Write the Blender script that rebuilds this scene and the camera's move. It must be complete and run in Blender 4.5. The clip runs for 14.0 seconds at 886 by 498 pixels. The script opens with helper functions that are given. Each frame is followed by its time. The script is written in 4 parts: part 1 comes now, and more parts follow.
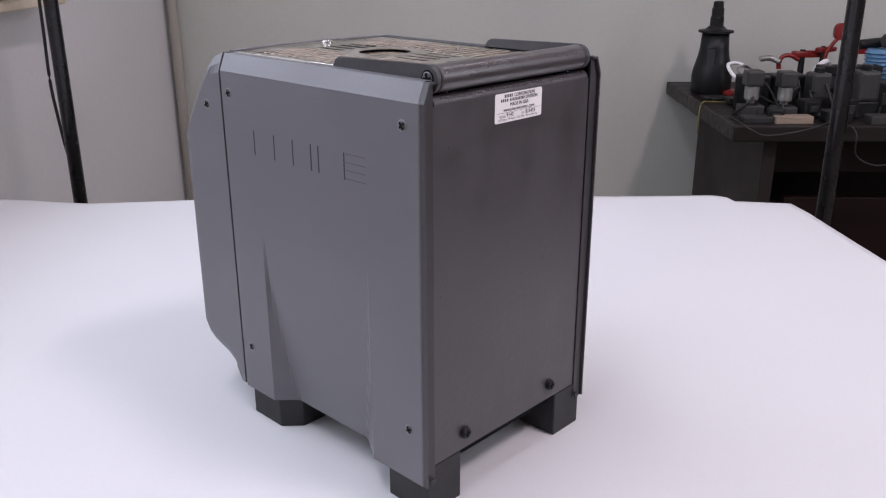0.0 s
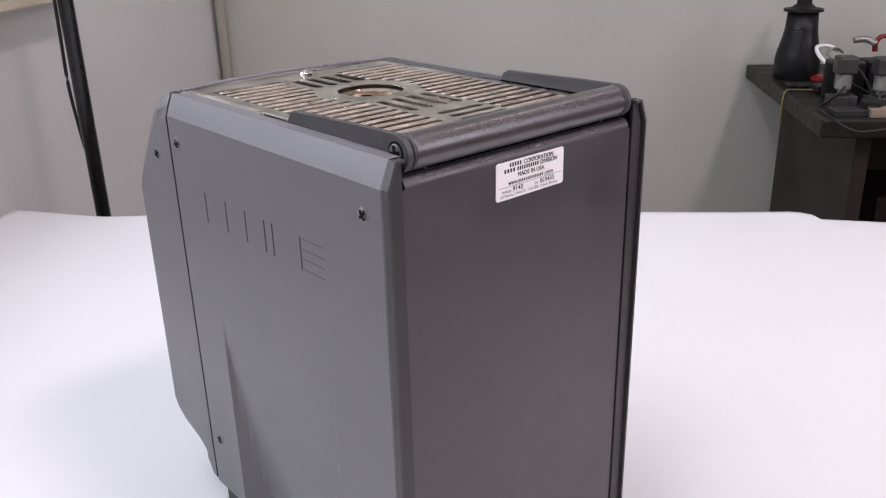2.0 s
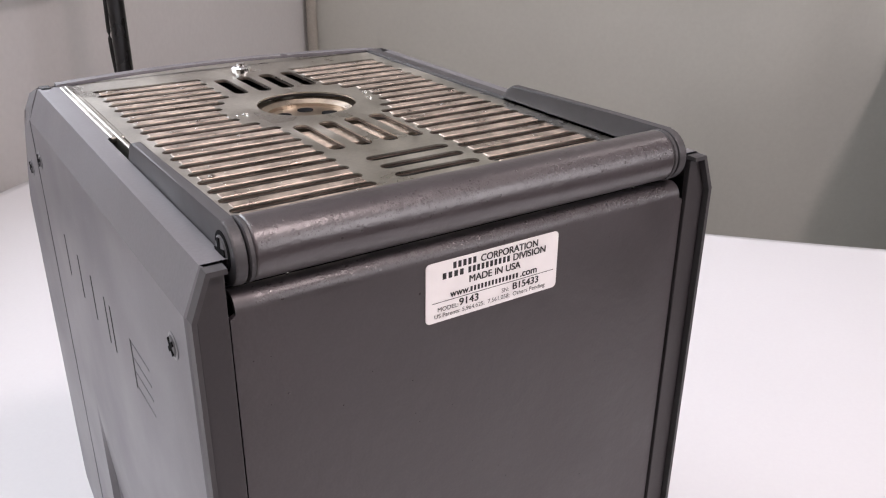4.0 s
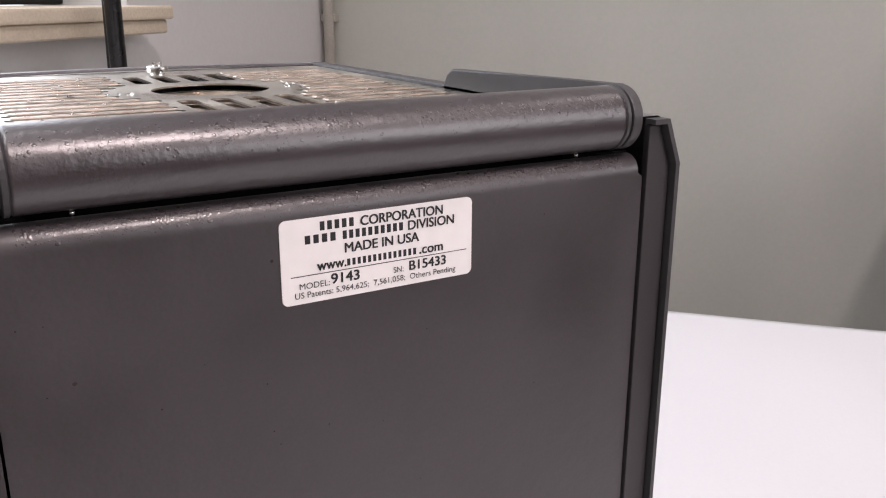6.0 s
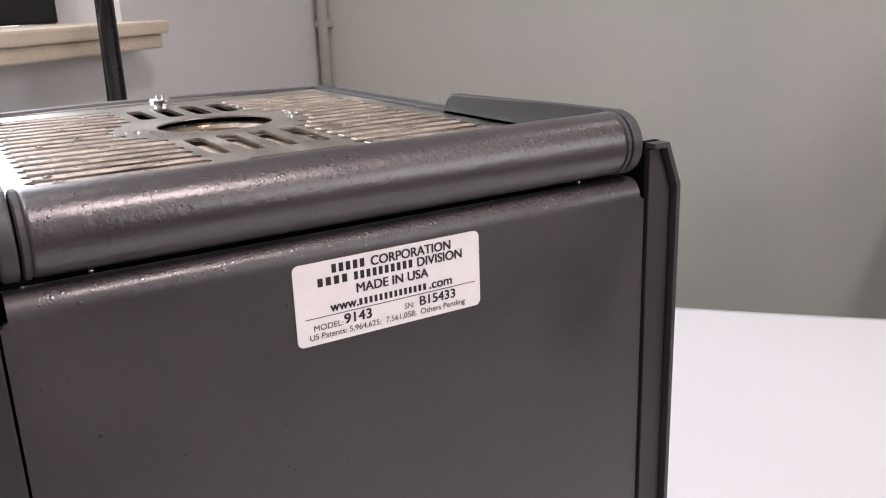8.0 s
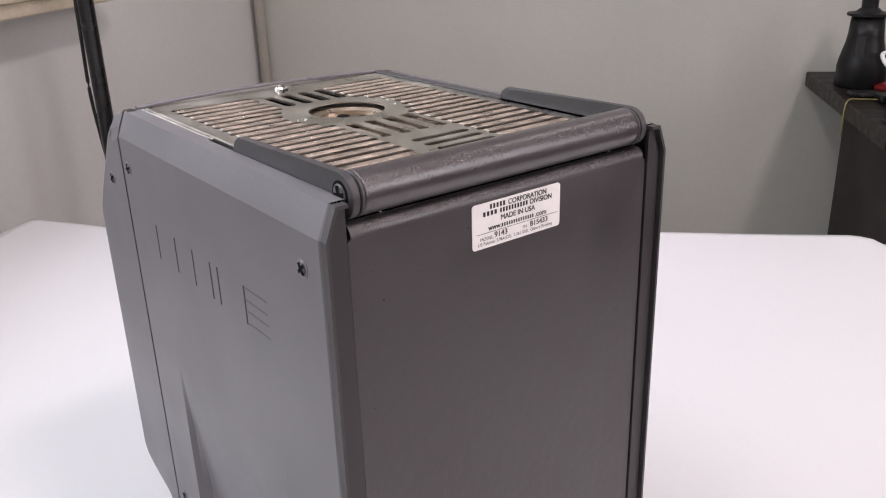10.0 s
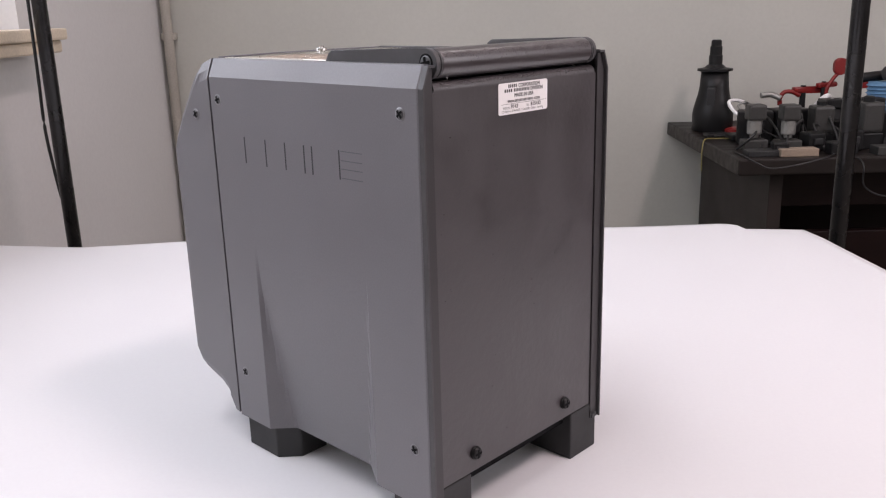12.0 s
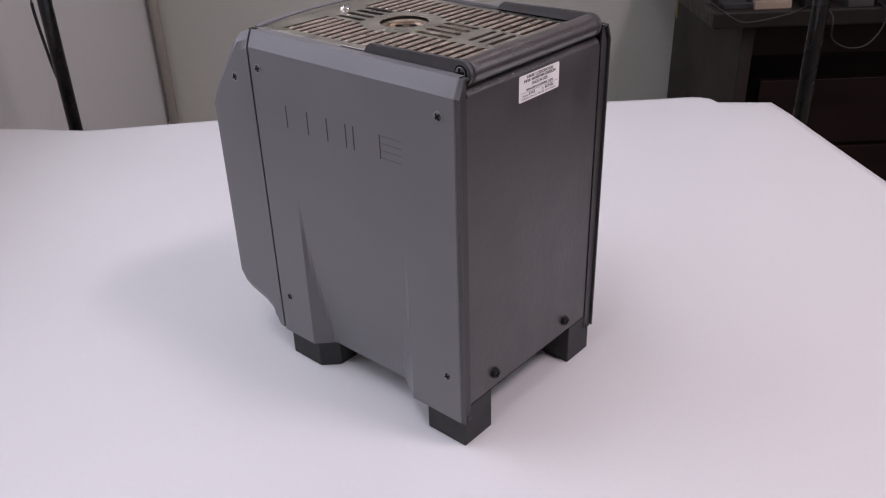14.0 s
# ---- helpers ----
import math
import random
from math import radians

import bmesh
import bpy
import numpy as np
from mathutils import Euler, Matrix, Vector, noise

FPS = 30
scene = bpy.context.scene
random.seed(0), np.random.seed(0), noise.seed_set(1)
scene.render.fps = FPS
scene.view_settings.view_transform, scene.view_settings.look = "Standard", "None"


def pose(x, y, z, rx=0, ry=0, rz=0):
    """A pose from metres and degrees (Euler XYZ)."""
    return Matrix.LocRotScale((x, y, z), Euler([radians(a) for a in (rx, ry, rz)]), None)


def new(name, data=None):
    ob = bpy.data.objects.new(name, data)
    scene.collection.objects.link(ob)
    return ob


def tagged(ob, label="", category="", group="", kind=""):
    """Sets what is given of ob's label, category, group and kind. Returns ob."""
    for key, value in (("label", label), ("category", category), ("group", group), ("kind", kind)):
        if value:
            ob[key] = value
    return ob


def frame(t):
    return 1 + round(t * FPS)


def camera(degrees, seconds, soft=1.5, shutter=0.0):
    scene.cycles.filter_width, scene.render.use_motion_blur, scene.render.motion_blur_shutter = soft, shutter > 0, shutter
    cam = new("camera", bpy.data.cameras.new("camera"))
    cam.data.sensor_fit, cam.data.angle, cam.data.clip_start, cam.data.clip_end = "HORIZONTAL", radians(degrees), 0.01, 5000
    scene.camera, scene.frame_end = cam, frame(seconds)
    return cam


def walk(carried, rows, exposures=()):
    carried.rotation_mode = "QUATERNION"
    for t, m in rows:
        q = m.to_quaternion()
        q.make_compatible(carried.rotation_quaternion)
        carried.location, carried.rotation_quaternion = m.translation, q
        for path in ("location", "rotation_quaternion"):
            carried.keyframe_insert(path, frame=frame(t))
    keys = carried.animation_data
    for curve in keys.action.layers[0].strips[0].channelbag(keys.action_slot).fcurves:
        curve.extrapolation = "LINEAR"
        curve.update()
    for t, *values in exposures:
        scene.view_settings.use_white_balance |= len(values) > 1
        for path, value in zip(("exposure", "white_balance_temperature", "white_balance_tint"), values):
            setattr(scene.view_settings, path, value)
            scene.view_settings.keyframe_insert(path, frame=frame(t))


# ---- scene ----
cam = camera(54.8, 14.0, 1.15)
METRES, EYE, TILT, LEAN, TURN = 1.02, 0.365, 0.0, 0.0, 42.9
SHIFT_X, SHIFT_Y = 0.333, -0.344
ROWS = [
    (0.0, 0.0106, 0.0031, -0.0032, 0.97, -19.59, 0.12),
    (0.5, 0.0171, 0.0318, -0.0026, 1.87, -19.8, 0.3),
    (1.0, 0.0227, 0.0507, -0.0024, 2.4, -19.79, 0.57),
    (1.5, 0.0307, 0.0899, 0.0029, 3.41, -20.29, 0.77),
    (2.0, 0.0484, 0.1477, 0.018, 5.69, -21.61, 1.34),
    (2.2, 0.0571, 0.1719, 0.0272, 6.94, -22.69, 1.7),
    (4.3, 0.0925, 0.3334, -0.0043, 15.04, -23.05, -0.21),
    (4.5, 0.0977, 0.3426, -0.0245, 15.3, -20.92, -0.41),
    (5.0, 0.1009, 0.3612, -0.0415, 15.76, -18.29, -0.11),
    (5.5, 0.1053, 0.366, -0.0447, 16.28, -16.89, -0.06),
    (6.0, 0.1097, 0.3671, -0.0449, 16.23, -16.44, -0.14),
    (6.5, 0.1105, 0.3678, -0.0433, 16.22, -16.26, 0.13),
    (7.0, 0.1111, 0.3683, -0.0418, 16.2, -16.12, 0.73),
    (7.5, 0.1119, 0.3679, -0.0417, 16.21, -16.0, 1.12),
    (8.0, 0.1089, 0.3654, -0.0358, 15.73, -16.62, 2.09),
    (8.5, 0.0962, 0.3471, -0.0181, 14.73, -19.19, 3.06),
    (8.7, 0.0929, 0.3325, -0.01, 14.32, -20.18, 2.85),
    (10.8, 0.042, 0.1317, 0.0133, 5.16, -18.86, 1.73),
    (11.0, 0.031, 0.1068, -0.0064, 4.14, -17.6, 1.64),
    (11.5, 0.0176, 0.0614, -0.0348, 2.1, -16.1, 1.68),
    (12.0, 0.0093, 0.0267, -0.047, 0.75, -15.59, 1.52),
    (12.5, -0.003, -0.0157, -0.0495, -0.23, -15.45, 1.28),
    (13.0, -0.0108, -0.0395, -0.0449, -1.47, -16.8, 1.3),
    (13.5, -0.0173, -0.0303, 0.0184, -2.05, -22.7, 1.76),
    (14.0, -0.0287, -0.0172, 0.08, -1.86, -28.67, 1.56),
]
EXPOSURES = [(0.0, -0.18, 6200, 20), (2.0, 0.05, 6400, 18.5), (4.5, 0.05, 6700, 17), (8.5, 0.00, 6700, 17), (11.0, 0.04, 6650, 18), (12.5, 0.02, 6650, 19), (13.0, -0.03, 6600, 18), (14.0, -0.48, 6450, 22)]
walk(cam, [(t, pose(SHIFT_X, SHIFT_Y, EYE, TILT, LEAN, TURN) @ pose(METRES * x, METRES * y, METRES * z, 90 + pitch, roll, yaw)) for t, x, y, z, yaw, pitch, roll in ROWS], EXPOSURES)


# ---- world, lamps and exposure ----
ROOM = pose(SHIFT_X, SHIFT_Y, 0, 0, 0, TURN)          # the room's own axes: u to the right, v ahead
FLOOR_Z, CEIL_Z = -0.75, 1.95

world = bpy.data.worlds.new("world")
scene.world = world
world.use_nodes = True
world.node_tree.nodes["Background"].inputs[0].default_value = (0.02, 0.024, 0.035, 1)
world.node_tree.nodes["Background"].inputs[1].default_value = 0.3


def area_lamp(name, u, v, z, su, sv, watts, colour):
    lamp = bpy.data.lights.new(name, "AREA")
    lamp.shape, lamp.size, lamp.size_y, lamp.energy, lamp.color = "RECTANGLE", su, sv, watts, colour
    ob = new(name, lamp)
    ob.matrix_world = ROOM @ pose(u, v, z)
    return ob


COOL, WARM = (0.93, 0.965, 1.0), (1.0, 0.86, 0.86)
CEILING_LAMPS = [(-0.40, 0.20, 0.25, 1.2, 10.0, COOL), (1.05, 0.02, 0.24, 0.50, 25.0, WARM), (1.15, 1.62, 0.25, 0.50, 1.2, WARM)]
for u, v, su, sv, watts, tone in CEILING_LAMPS:
    area_lamp("ceiling_lamp_light", u, v, CEIL_Z - 0.075, su, sv, watts, tone)

WIN_V0, WIN_V1, WIN_Z0, WIN_Z1 = 0.15, 1.60, 0.303, 1.55
day = bpy.data.lights.new("window_daylight", "AREA")
day.shape, day.size, day.size_y, day.energy, day.color = "RECTANGLE", 1.05, 1.30, 11.0, (0.84, 0.92, 1.0)
new("window_daylight", day).matrix_world = ROOM @ pose(-0.875, (WIN_V0 + WIN_V1) / 2, (WIN_Z0 + WIN_Z1) / 2 + 0.05, 0, -90, 0)

# unseen east opening and its lamp, added to light the room from the right
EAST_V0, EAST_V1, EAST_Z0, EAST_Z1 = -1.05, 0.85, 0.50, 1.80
east_fill_lamp = bpy.data.lights.new("east_fill", "AREA")
east_fill_lamp.shape, east_fill_lamp.size, east_fill_lamp.size_y, east_fill_lamp.energy, east_fill_lamp.color = "RECTANGLE", 1.22, 1.75, 21.0, (1.0, 0.95, 0.95)
new("east_fill", east_fill_lamp).matrix_world = ROOM @ pose(2.77, (EAST_V0 + EAST_V1) / 2, (EAST_Z0 + EAST_Z1) / 2 + 0.02, 0, 90, 0)


# ---- materials ----
def material(name, colour, rough=0.5, metal=0.0, vary=0.12, scale=8.0, grain=0.08, grain_scale=250.0,
             bump=0.15, bump_scale=None, coat=0.0, rough_vary=0.1, stretch=(1, 1, 1), bump_dist=0.0006, spec=0.5, coat_rough=0.2):
    """A painted or plain surface with broad stains, fine grain and fine relief."""
    m = bpy.data.materials.new(name)
    m.use_nodes = True
    t = m.node_tree
    b = t.nodes["Principled BSDF"]
    b.inputs["Metallic"].default_value = metal
    b.inputs["Coat Weight"].default_value, b.inputs["Coat Roughness"].default_value = coat, coat_rough
    b.inputs["Specular IOR Level"].default_value = spec
    where = t.nodes.new("ShaderNodeTexCoord")
    mp = t.nodes.new("ShaderNodeMapping")
    mp.inputs["Scale"].default_value = stretch
    t.links.new(where.outputs["Object"], mp.inputs["Vector"])

    def noise_node(s, detail):
        n = t.nodes.new("ShaderNodeTexNoise")
        n.inputs["Scale"].default_value, n.inputs["Detail"].default_value = s, detail
        t.links.new(mp.outputs["Vector"], n.inputs["Vector"])
        return n

    def ranged(source, lo, hi):
        r = t.nodes.new("ShaderNodeMapRange")
        r.inputs["From Min"].default_value, r.inputs["From Max"].default_value = 0.3, 0.7
        r.inputs["To Min"].default_value, r.inputs["To Max"].default_value = lo, hi
        t.links.new(source, r.inputs["Value"])
        return r.outputs["Result"]

    broad, fine = noise_node(scale, 4), noise_node(grain_scale, 3)
    times = t.nodes.new("ShaderNodeMath")
    times.operation = "MULTIPLY"
    t.links.new(ranged(broad.outputs["Fac"], 1 - vary, 1 + vary), times.inputs[0])
    t.links.new(ranged(fine.outputs["Fac"], 1 - grain, 1 + grain), times.inputs[1])
    mix = t.nodes.new("ShaderNodeVectorMath")
    mix.operation = "SCALE"
    mix.inputs[0].default_value = colour
    t.links.new(times.outputs[0], mix.inputs["Scale"])
    t.links.new(mix.outputs["Vector"], b.inputs["Base Color"])
    t.links.new(ranged(broad.outputs["Fac"], max(0.02, rough - rough_vary), min(1, rough + rough_vary)), b.inputs["Roughness"])
    if bump:
        bn = t.nodes.new("ShaderNodeBump")
        bn.inputs["Strength"].default_value, bn.inputs["Distance"].default_value = bump, bump_dist
        src = noise_node(bump_scale, 3) if bump_scale else fine
        t.links.new(src.outputs["Fac"], bn.inputs["Height"])
        t.links.new(bn.outputs["Normal"], b.inputs["Normal"])
    return m


def glass(name, colour=(1, 1, 1), rough=0.02):
    m = bpy.data.materials.new(name)
    m.use_nodes = True
    b = m.node_tree.nodes["Principled BSDF"]
    b.inputs["Base Color"].default_value = (*colour, 1)
    b.inputs["Transmission Weight"].default_value = 1.0
    b.inputs["Roughness"].default_value = rough
    b.inputs["IOR"].default_value = 1.45
    return m


def glow(name, colour, strength):
    m = bpy.data.materials.new(name)
    m.use_nodes = True
    b = m.node_tree.nodes["Principled BSDF"]
    b.inputs["Base Color"].default_value = (*colour, 1)
    b.inputs["Emission Color"].default_value = (*colour, 1)
    b.inputs["Emission Strength"].default_value = strength
    return m


M_SIDE = material("side_paint", (0.143, 0.140, 0.151), 0.37, vary=0.05, scale=14, grain=0.05, grain_scale=900, bump=0.12, bump_dist=0.0002)
M_BACK = material("back_powder_coat", (0.0455, 0.0395, 0.0427), 0.42, vary=0.10, scale=30, grain=0.07, grain_scale=1200, bump=0.34, bump_scale=170, bump_dist=0.0009, rough_vary=0.13, coat=0.40, coat_rough=0.42, spec=0.5)
M_RIM = material("rim_paint", (0.036, 0.0325, 0.0350), 0.45, vary=0.06, scale=20, grain=0.05, grain_scale=900, bump=0.1, bump_dist=0.0002)
M_HANDLE = material("handle_coat", (0.036, 0.0285, 0.0320), 0.36, vary=0.08, scale=30, grain=0.06, grain_scale=1500, bump=0.5, bump_scale=600, bump_dist=0.0004, coat=0.8, coat_rough=0.30, spec=0.7)
M_ARM = material("arm_plastic", (0.050, 0.048, 0.051), 0.45, vary=0.06, scale=20, bump=0.1, bump_dist=0.0002)
M_FOOT = material("foot_rubber", (0.018, 0.018, 0.019), 0.62, vary=0.15, scale=40, bump=0.2, bump_scale=500, bump_dist=0.0002)
# near-black: the shade of hollows and gaps put into a colour
M_HOLLOW_SHADE = material("hollow_shade", (0.008, 0.008, 0.009), 0.9, vary=0.2, scale=30, spec=0.1)
M_STEEL = material("grille_steel", (0.560, 0.530, 0.475), 0.34, metal=1.0, vary=0.18, scale=35, grain=0.06, grain_scale=700, bump=0.12, bump_scale=160, bump_dist=0.0004, rough_vary=0.12)
M_LIP = material("brown_lip", (0.11, 0.088, 0.07), 0.5, metal=0.15, vary=0.5, scale=160, grain=0.15, grain_scale=900, bump=0.2, bump_scale=300, bump_dist=0.0003)
M_RIB = material("heat_tinted_steel", (0.46, 0.385, 0.325), 0.40, metal=0.75, vary=0.30, scale=120, grain=0.18, grain_scale=500, bump=0.2, bump_scale=260, bump_dist=0.0003, rough_vary=0.15)
M_INSUL = material("tan_insulation", (0.40, 0.325, 0.26), 0.7, vary=0.30, scale=90, grain=0.22, grain_scale=420, bump=0.3, bump_scale=260, bump_dist=0.0005)
M_WELL = material("well_metal", (0.50, 0.42, 0.34), 0.32, metal=1.0, vary=0.15, scale=60, bump=0.1, bump_dist=0.0002)
# near-black so the cavity under the slots already carries its shade
M_CAVITY_SHADE = material("cavity_shade", (0.020, 0.016, 0.0135), 0.55, metal=0.2, vary=0.75, scale=70, grain=0.15, grain_scale=300, bump=0.3, bump_scale=120, bump_dist=0.001)
M_SCREW = material("screw_metal", (0.11, 0.11, 0.115), 0.38, metal=0.5, vary=0.1, scale=200)
M_SCREW_RIM = material("screw_rim", (0.24, 0.24, 0.25), 0.36, metal=0.5, vary=0.1, scale=200)
M_CHROME = material("chrome", (0.8, 0.8, 0.8), 0.12, metal=1.0, vary=0.05, scale=200, bump=0.0)
# two tones that paint the shade inside the side panel's grooves
M_GROOVE_SHADE = material("groove_shade_dark", (0.025, 0.025, 0.028), 0.6, vary=0.05, bump=0.0)
M_GROOVE_SHADE_SOFT = material("groove_shade_soft", (0.085, 0.085, 0.094), 0.45, vary=0.05, bump=0.0)
M_LABEL = material("label_vinyl", (0.90, 0.88, 0.875), 0.45, vary=0.02, scale=60, grain=0.02, bump=0.03)
M_INK = material("label_ink", (0.02, 0.02, 0.022), 0.5, vary=0.05, bump=0.0)
M_WATER = material("water_film", (0.040, 0.0325, 0.036), 0.26, vary=0.02, bump=0.0, rough_vary=0.03, coat=1.0)
M_PAPER = material("white_sheet", (0.648, 0.652, 0.672), 0.6, vary=0.015, scale=5, grain=0.01, grain_scale=300, bump=0.08, bump_scale=14, bump_dist=0.004)
M_TABLE = material("table_board", (0.35, 0.33, 0.31), 0.6)
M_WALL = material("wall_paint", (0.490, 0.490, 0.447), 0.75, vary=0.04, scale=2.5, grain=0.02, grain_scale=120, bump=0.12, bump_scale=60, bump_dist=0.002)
# same paint as the north wall, made paler for the light it receives
M_WALL_LEFT_LIT = material("wall_paint_lit", (0.655, 0.645, 0.64), 0.7, vary=0.03, scale=2.5, grain=0.02, grain_scale=120, bump=0.12, bump_scale=60, bump_dist=0.002)
# tone of the unseen east wall, darkened to weaken its bounce and reflections
M_WALL_DIMMED = material("wall_dimmed", (0.24, 0.22, 0.20), 0.7, vary=0.06, scale=2.5, grain=0.03, grain_scale=120, bump=0.12, bump_scale=60, bump_dist=0.002)
M_CEIL = material("ceiling_paint", (0.75, 0.74, 0.72), 0.8, vary=0.03, scale=3)
M_FLOOR = material("floor_tile", (0.22, 0.20, 0.18), 0.4, vary=0.1, scale=5)
M_TRIM = material("cream_trim", (0.64, 0.55, 0.43), 0.5, vary=0.06, scale=9)
M_WHITE = material("white_gloss", (0.78, 0.78, 0.78), 0.35, vary=0.03, scale=6)
M_PIPE = material("painted_pipe", (0.46, 0.43, 0.38), 0.5, vary=0.06, scale=12)
M_POLE = material("black_pole", (0.007, 0.007, 0.0075), 0.27, vary=0.15, scale=20, rough_vary=0.12)
M_CABLE = material("black_cable", (0.012, 0.012, 0.012), 0.5, vary=0.1)
M_WOOD = material("dark_wood", (0.0085, 0.0030, 0.0027), 0.45, spec=0.2, vary=0.3, scale=5, grain=0.2, grain_scale=60, stretch=(1, 8, 8), bump=0.1)
M_WOOD_TOP = material("dark_wood_top", (0.0125, 0.0092, 0.0082), 0.45, spec=0.3, vary=0.08, scale=6, grain=0.05, grain_scale=60, stretch=(1, 8, 8), bump=0.1)
M_PANEL = material("desk_side_panel", (0.022, 0.0165, 0.0150), 0.5, spec=0.25, vary=0.05, scale=5)
M_BLACK = material("black_plastic", (0.008, 0.008, 0.0085), 0.45, spec=0.3, vary=0.15, scale=20)
M_SLATE = material("slate_plastic", (0.016, 0.0162, 0.017), 0.5, vary=0.1, scale=20)
M_GREY = material("grey_casting", (0.033, 0.0325, 0.031), 0.5, vary=0.12, scale=30)
M_SILVER = material("silver_metal", (0.29, 0.29, 0.275), 0.4, metal=0.6, vary=0.1, scale=40)
M_RED = material("red_plastic", (0.19, 0.010, 0.009), 0.38, vary=0.08, scale=20)
M_BLUE = material("blue_plastic", (0.10, 0.22, 0.36), 0.45, vary=0.08, scale=20)
M_TAN = material("tan_board", (0.26, 0.20, 0.15), 0.6, vary=0.1, scale=30)
M_YELLOW = material("yellow_wire", (0.24, 0.20, 0.06), 0.5, bump=0.0)
M_GREEN = material("green_sleeve", (0.05, 0.17, 0.12), 0.5, vary=0.1)
M_SKY = glow("sky_outside", (0.84, 0.92, 1.0), 1.2)
M_TUBE = glow("lamp_diffuser", (1.0, 0.97, 0.94), 4.0)


# ---- mesh helpers ----
def linked(name, bm, mat, parent=None, smooth=False):
    me = bpy.data.meshes.new(name)
    bmesh.ops.recalc_face_normals(bm, faces=bm.faces)
    bm.to_mesh(me)
    bm.free()
    me.materials.append(mat)
    if smooth:
        for p in me.polygons:
            p.use_smooth = len(p.vertices) <= 4
    ob = new(name, me)
    if parent:
        ob.parent = parent
    return ob


def part(name, bm, mat, parent, label="", smooth=False):
    return tagged(linked(name, bm, mat, parent, smooth), label)


def thing(name, m, label, category, group="", kind=""):
    ob = new(name)
    ob.empty_display_size = 0.02
    ob.matrix_world = m
    return tagged(ob, label, category, group, kind)


def single(name, bm, mat, label, category, m=None, group="", kind="", smooth=False):
    ob = linked(name, bm, mat, None, smooth)
    if m is not None:
        ob.matrix_world = m
    return tagged(ob, label, category, group, kind)


def box(x0, x1, y0, y1, z0, z1, bevel=0.0, segments=2, into=None):
    bm = bmesh.new()
    bmesh.ops.create_cube(bm, size=1)
    for v in bm.verts:
        v.co = Vector(((x0 + x1) / 2 + v.co.x * (x1 - x0), (y0 + y1) / 2 + v.co.y * (y1 - y0), (z0 + z1) / 2 + v.co.z * (z1 - z0)))
    if bevel:
        bmesh.ops.bevel(bm, geom=bm.edges[:], offset=bevel, segments=segments, affect="EDGES", profile=0.6)
    if into is not None:
        merge(into, bm)
        return into
    return bm


def merge(into, bm):
    me = bpy.data.meshes.new("tmp")
    bm.to_mesh(me)
    bm.free()
    into.from_mesh(me)
    bpy.data.meshes.remove(me)
    return into


def turned(profile, sides=32, m=None, into=None):
    """A body turned round z from (radius, height) pairs."""
    bm = bmesh.new()
    rings = []
    for r, z in profile:
        rings.append([bm.verts.new((r * math.cos(a), r * math.sin(a), z)) for a in (2 * math.pi * i / sides for i in range(sides))])
    for a, b in zip(rings, rings[1:]):
        for i in range(sides):
            bm.faces.new((a[i], a[(i + 1) % sides], b[(i + 1) % sides], b[i]))
    bm.faces.new(rings[0][::-1])
    bm.faces.new(rings[-1])
    if m is not None:
        bmesh.ops.transform(bm, matrix=m, verts=bm.verts)
    return merge(into, bm) if into is not None else bm


def prism(outline, z0, z1, m=None, bevel=0.0):
    """A plate with the given outline, from z0 to z1."""
    bm = bmesh.new()
    low = [bm.verts.new((x, y, z0)) for x, y in outline]
    high = [bm.verts.new((x, y, z1)) for x, y in outline]
    bm.faces.new(low[::-1])
    bm.faces.new(high)
    n = len(outline)
    for i in range(n):
        bm.faces.new((low[i], low[(i + 1) % n], high[(i + 1) % n], high[i]))
    if bevel:
        bmesh.ops.bevel(bm, geom=bm.edges[:], offset=bevel, segments=2, affect="EDGES", profile=0.6)
    if m is not None:
        bmesh.ops.transform(bm, matrix=m, verts=bm.verts)
    return bm


def tube(points, radius, sides=8, steps=8):
    """A round cord through the points, smoothed."""
    pts = [Vector(p) for p in points]
    line = []
    for i in range(len(pts) - 1):
        p0, p1, p2, p3 = pts[max(i - 1, 0)], pts[i], pts[i + 1], pts[min(i + 2, len(pts) - 1)]
        for k in range(steps):
            s = k / steps
            line.append(0.5 * (2 * p1 + (p2 - p0) * s + (2 * p0 - 5 * p1 + 4 * p2 - p3) * s * s + (3 * p1 - p0 - 3 * p2 + p3) * s ** 3))
    line.append(pts[-1])
    bm = bmesh.new()
    rings = []
    for i, p in enumerate(line):
        way = (line[min(i + 1, len(line) - 1)] - line[max(i - 1, 0)]).normalized()
        q = way.to_track_quat("Z", "Y")
        rings.append([bm.verts.new(p + q @ Vector((radius * math.cos(a), radius * math.sin(a), 0))) for a in (2 * math.pi * j / sides for j in range(sides))])
    for a, b in zip(rings, rings[1:]):
        for j in range(sides):
            bm.faces.new((a[j], a[(j + 1) % sides], b[(j + 1) % sides], b[j]))
    bm.faces.new(rings[0][::-1])
    bm.faces.new(rings[-1])
    return bm


# ---- the room ----
WALL_L, WALL_R, WALL_B, WALL_F = -0.772, 2.7, 2.37, -2.4
THICK = 0.2


def structure(name, bm, mat, label, category, m=ROOM, smooth=False):
    return single(name, bm, mat, label, category, m, kind="structure", smooth=smooth)


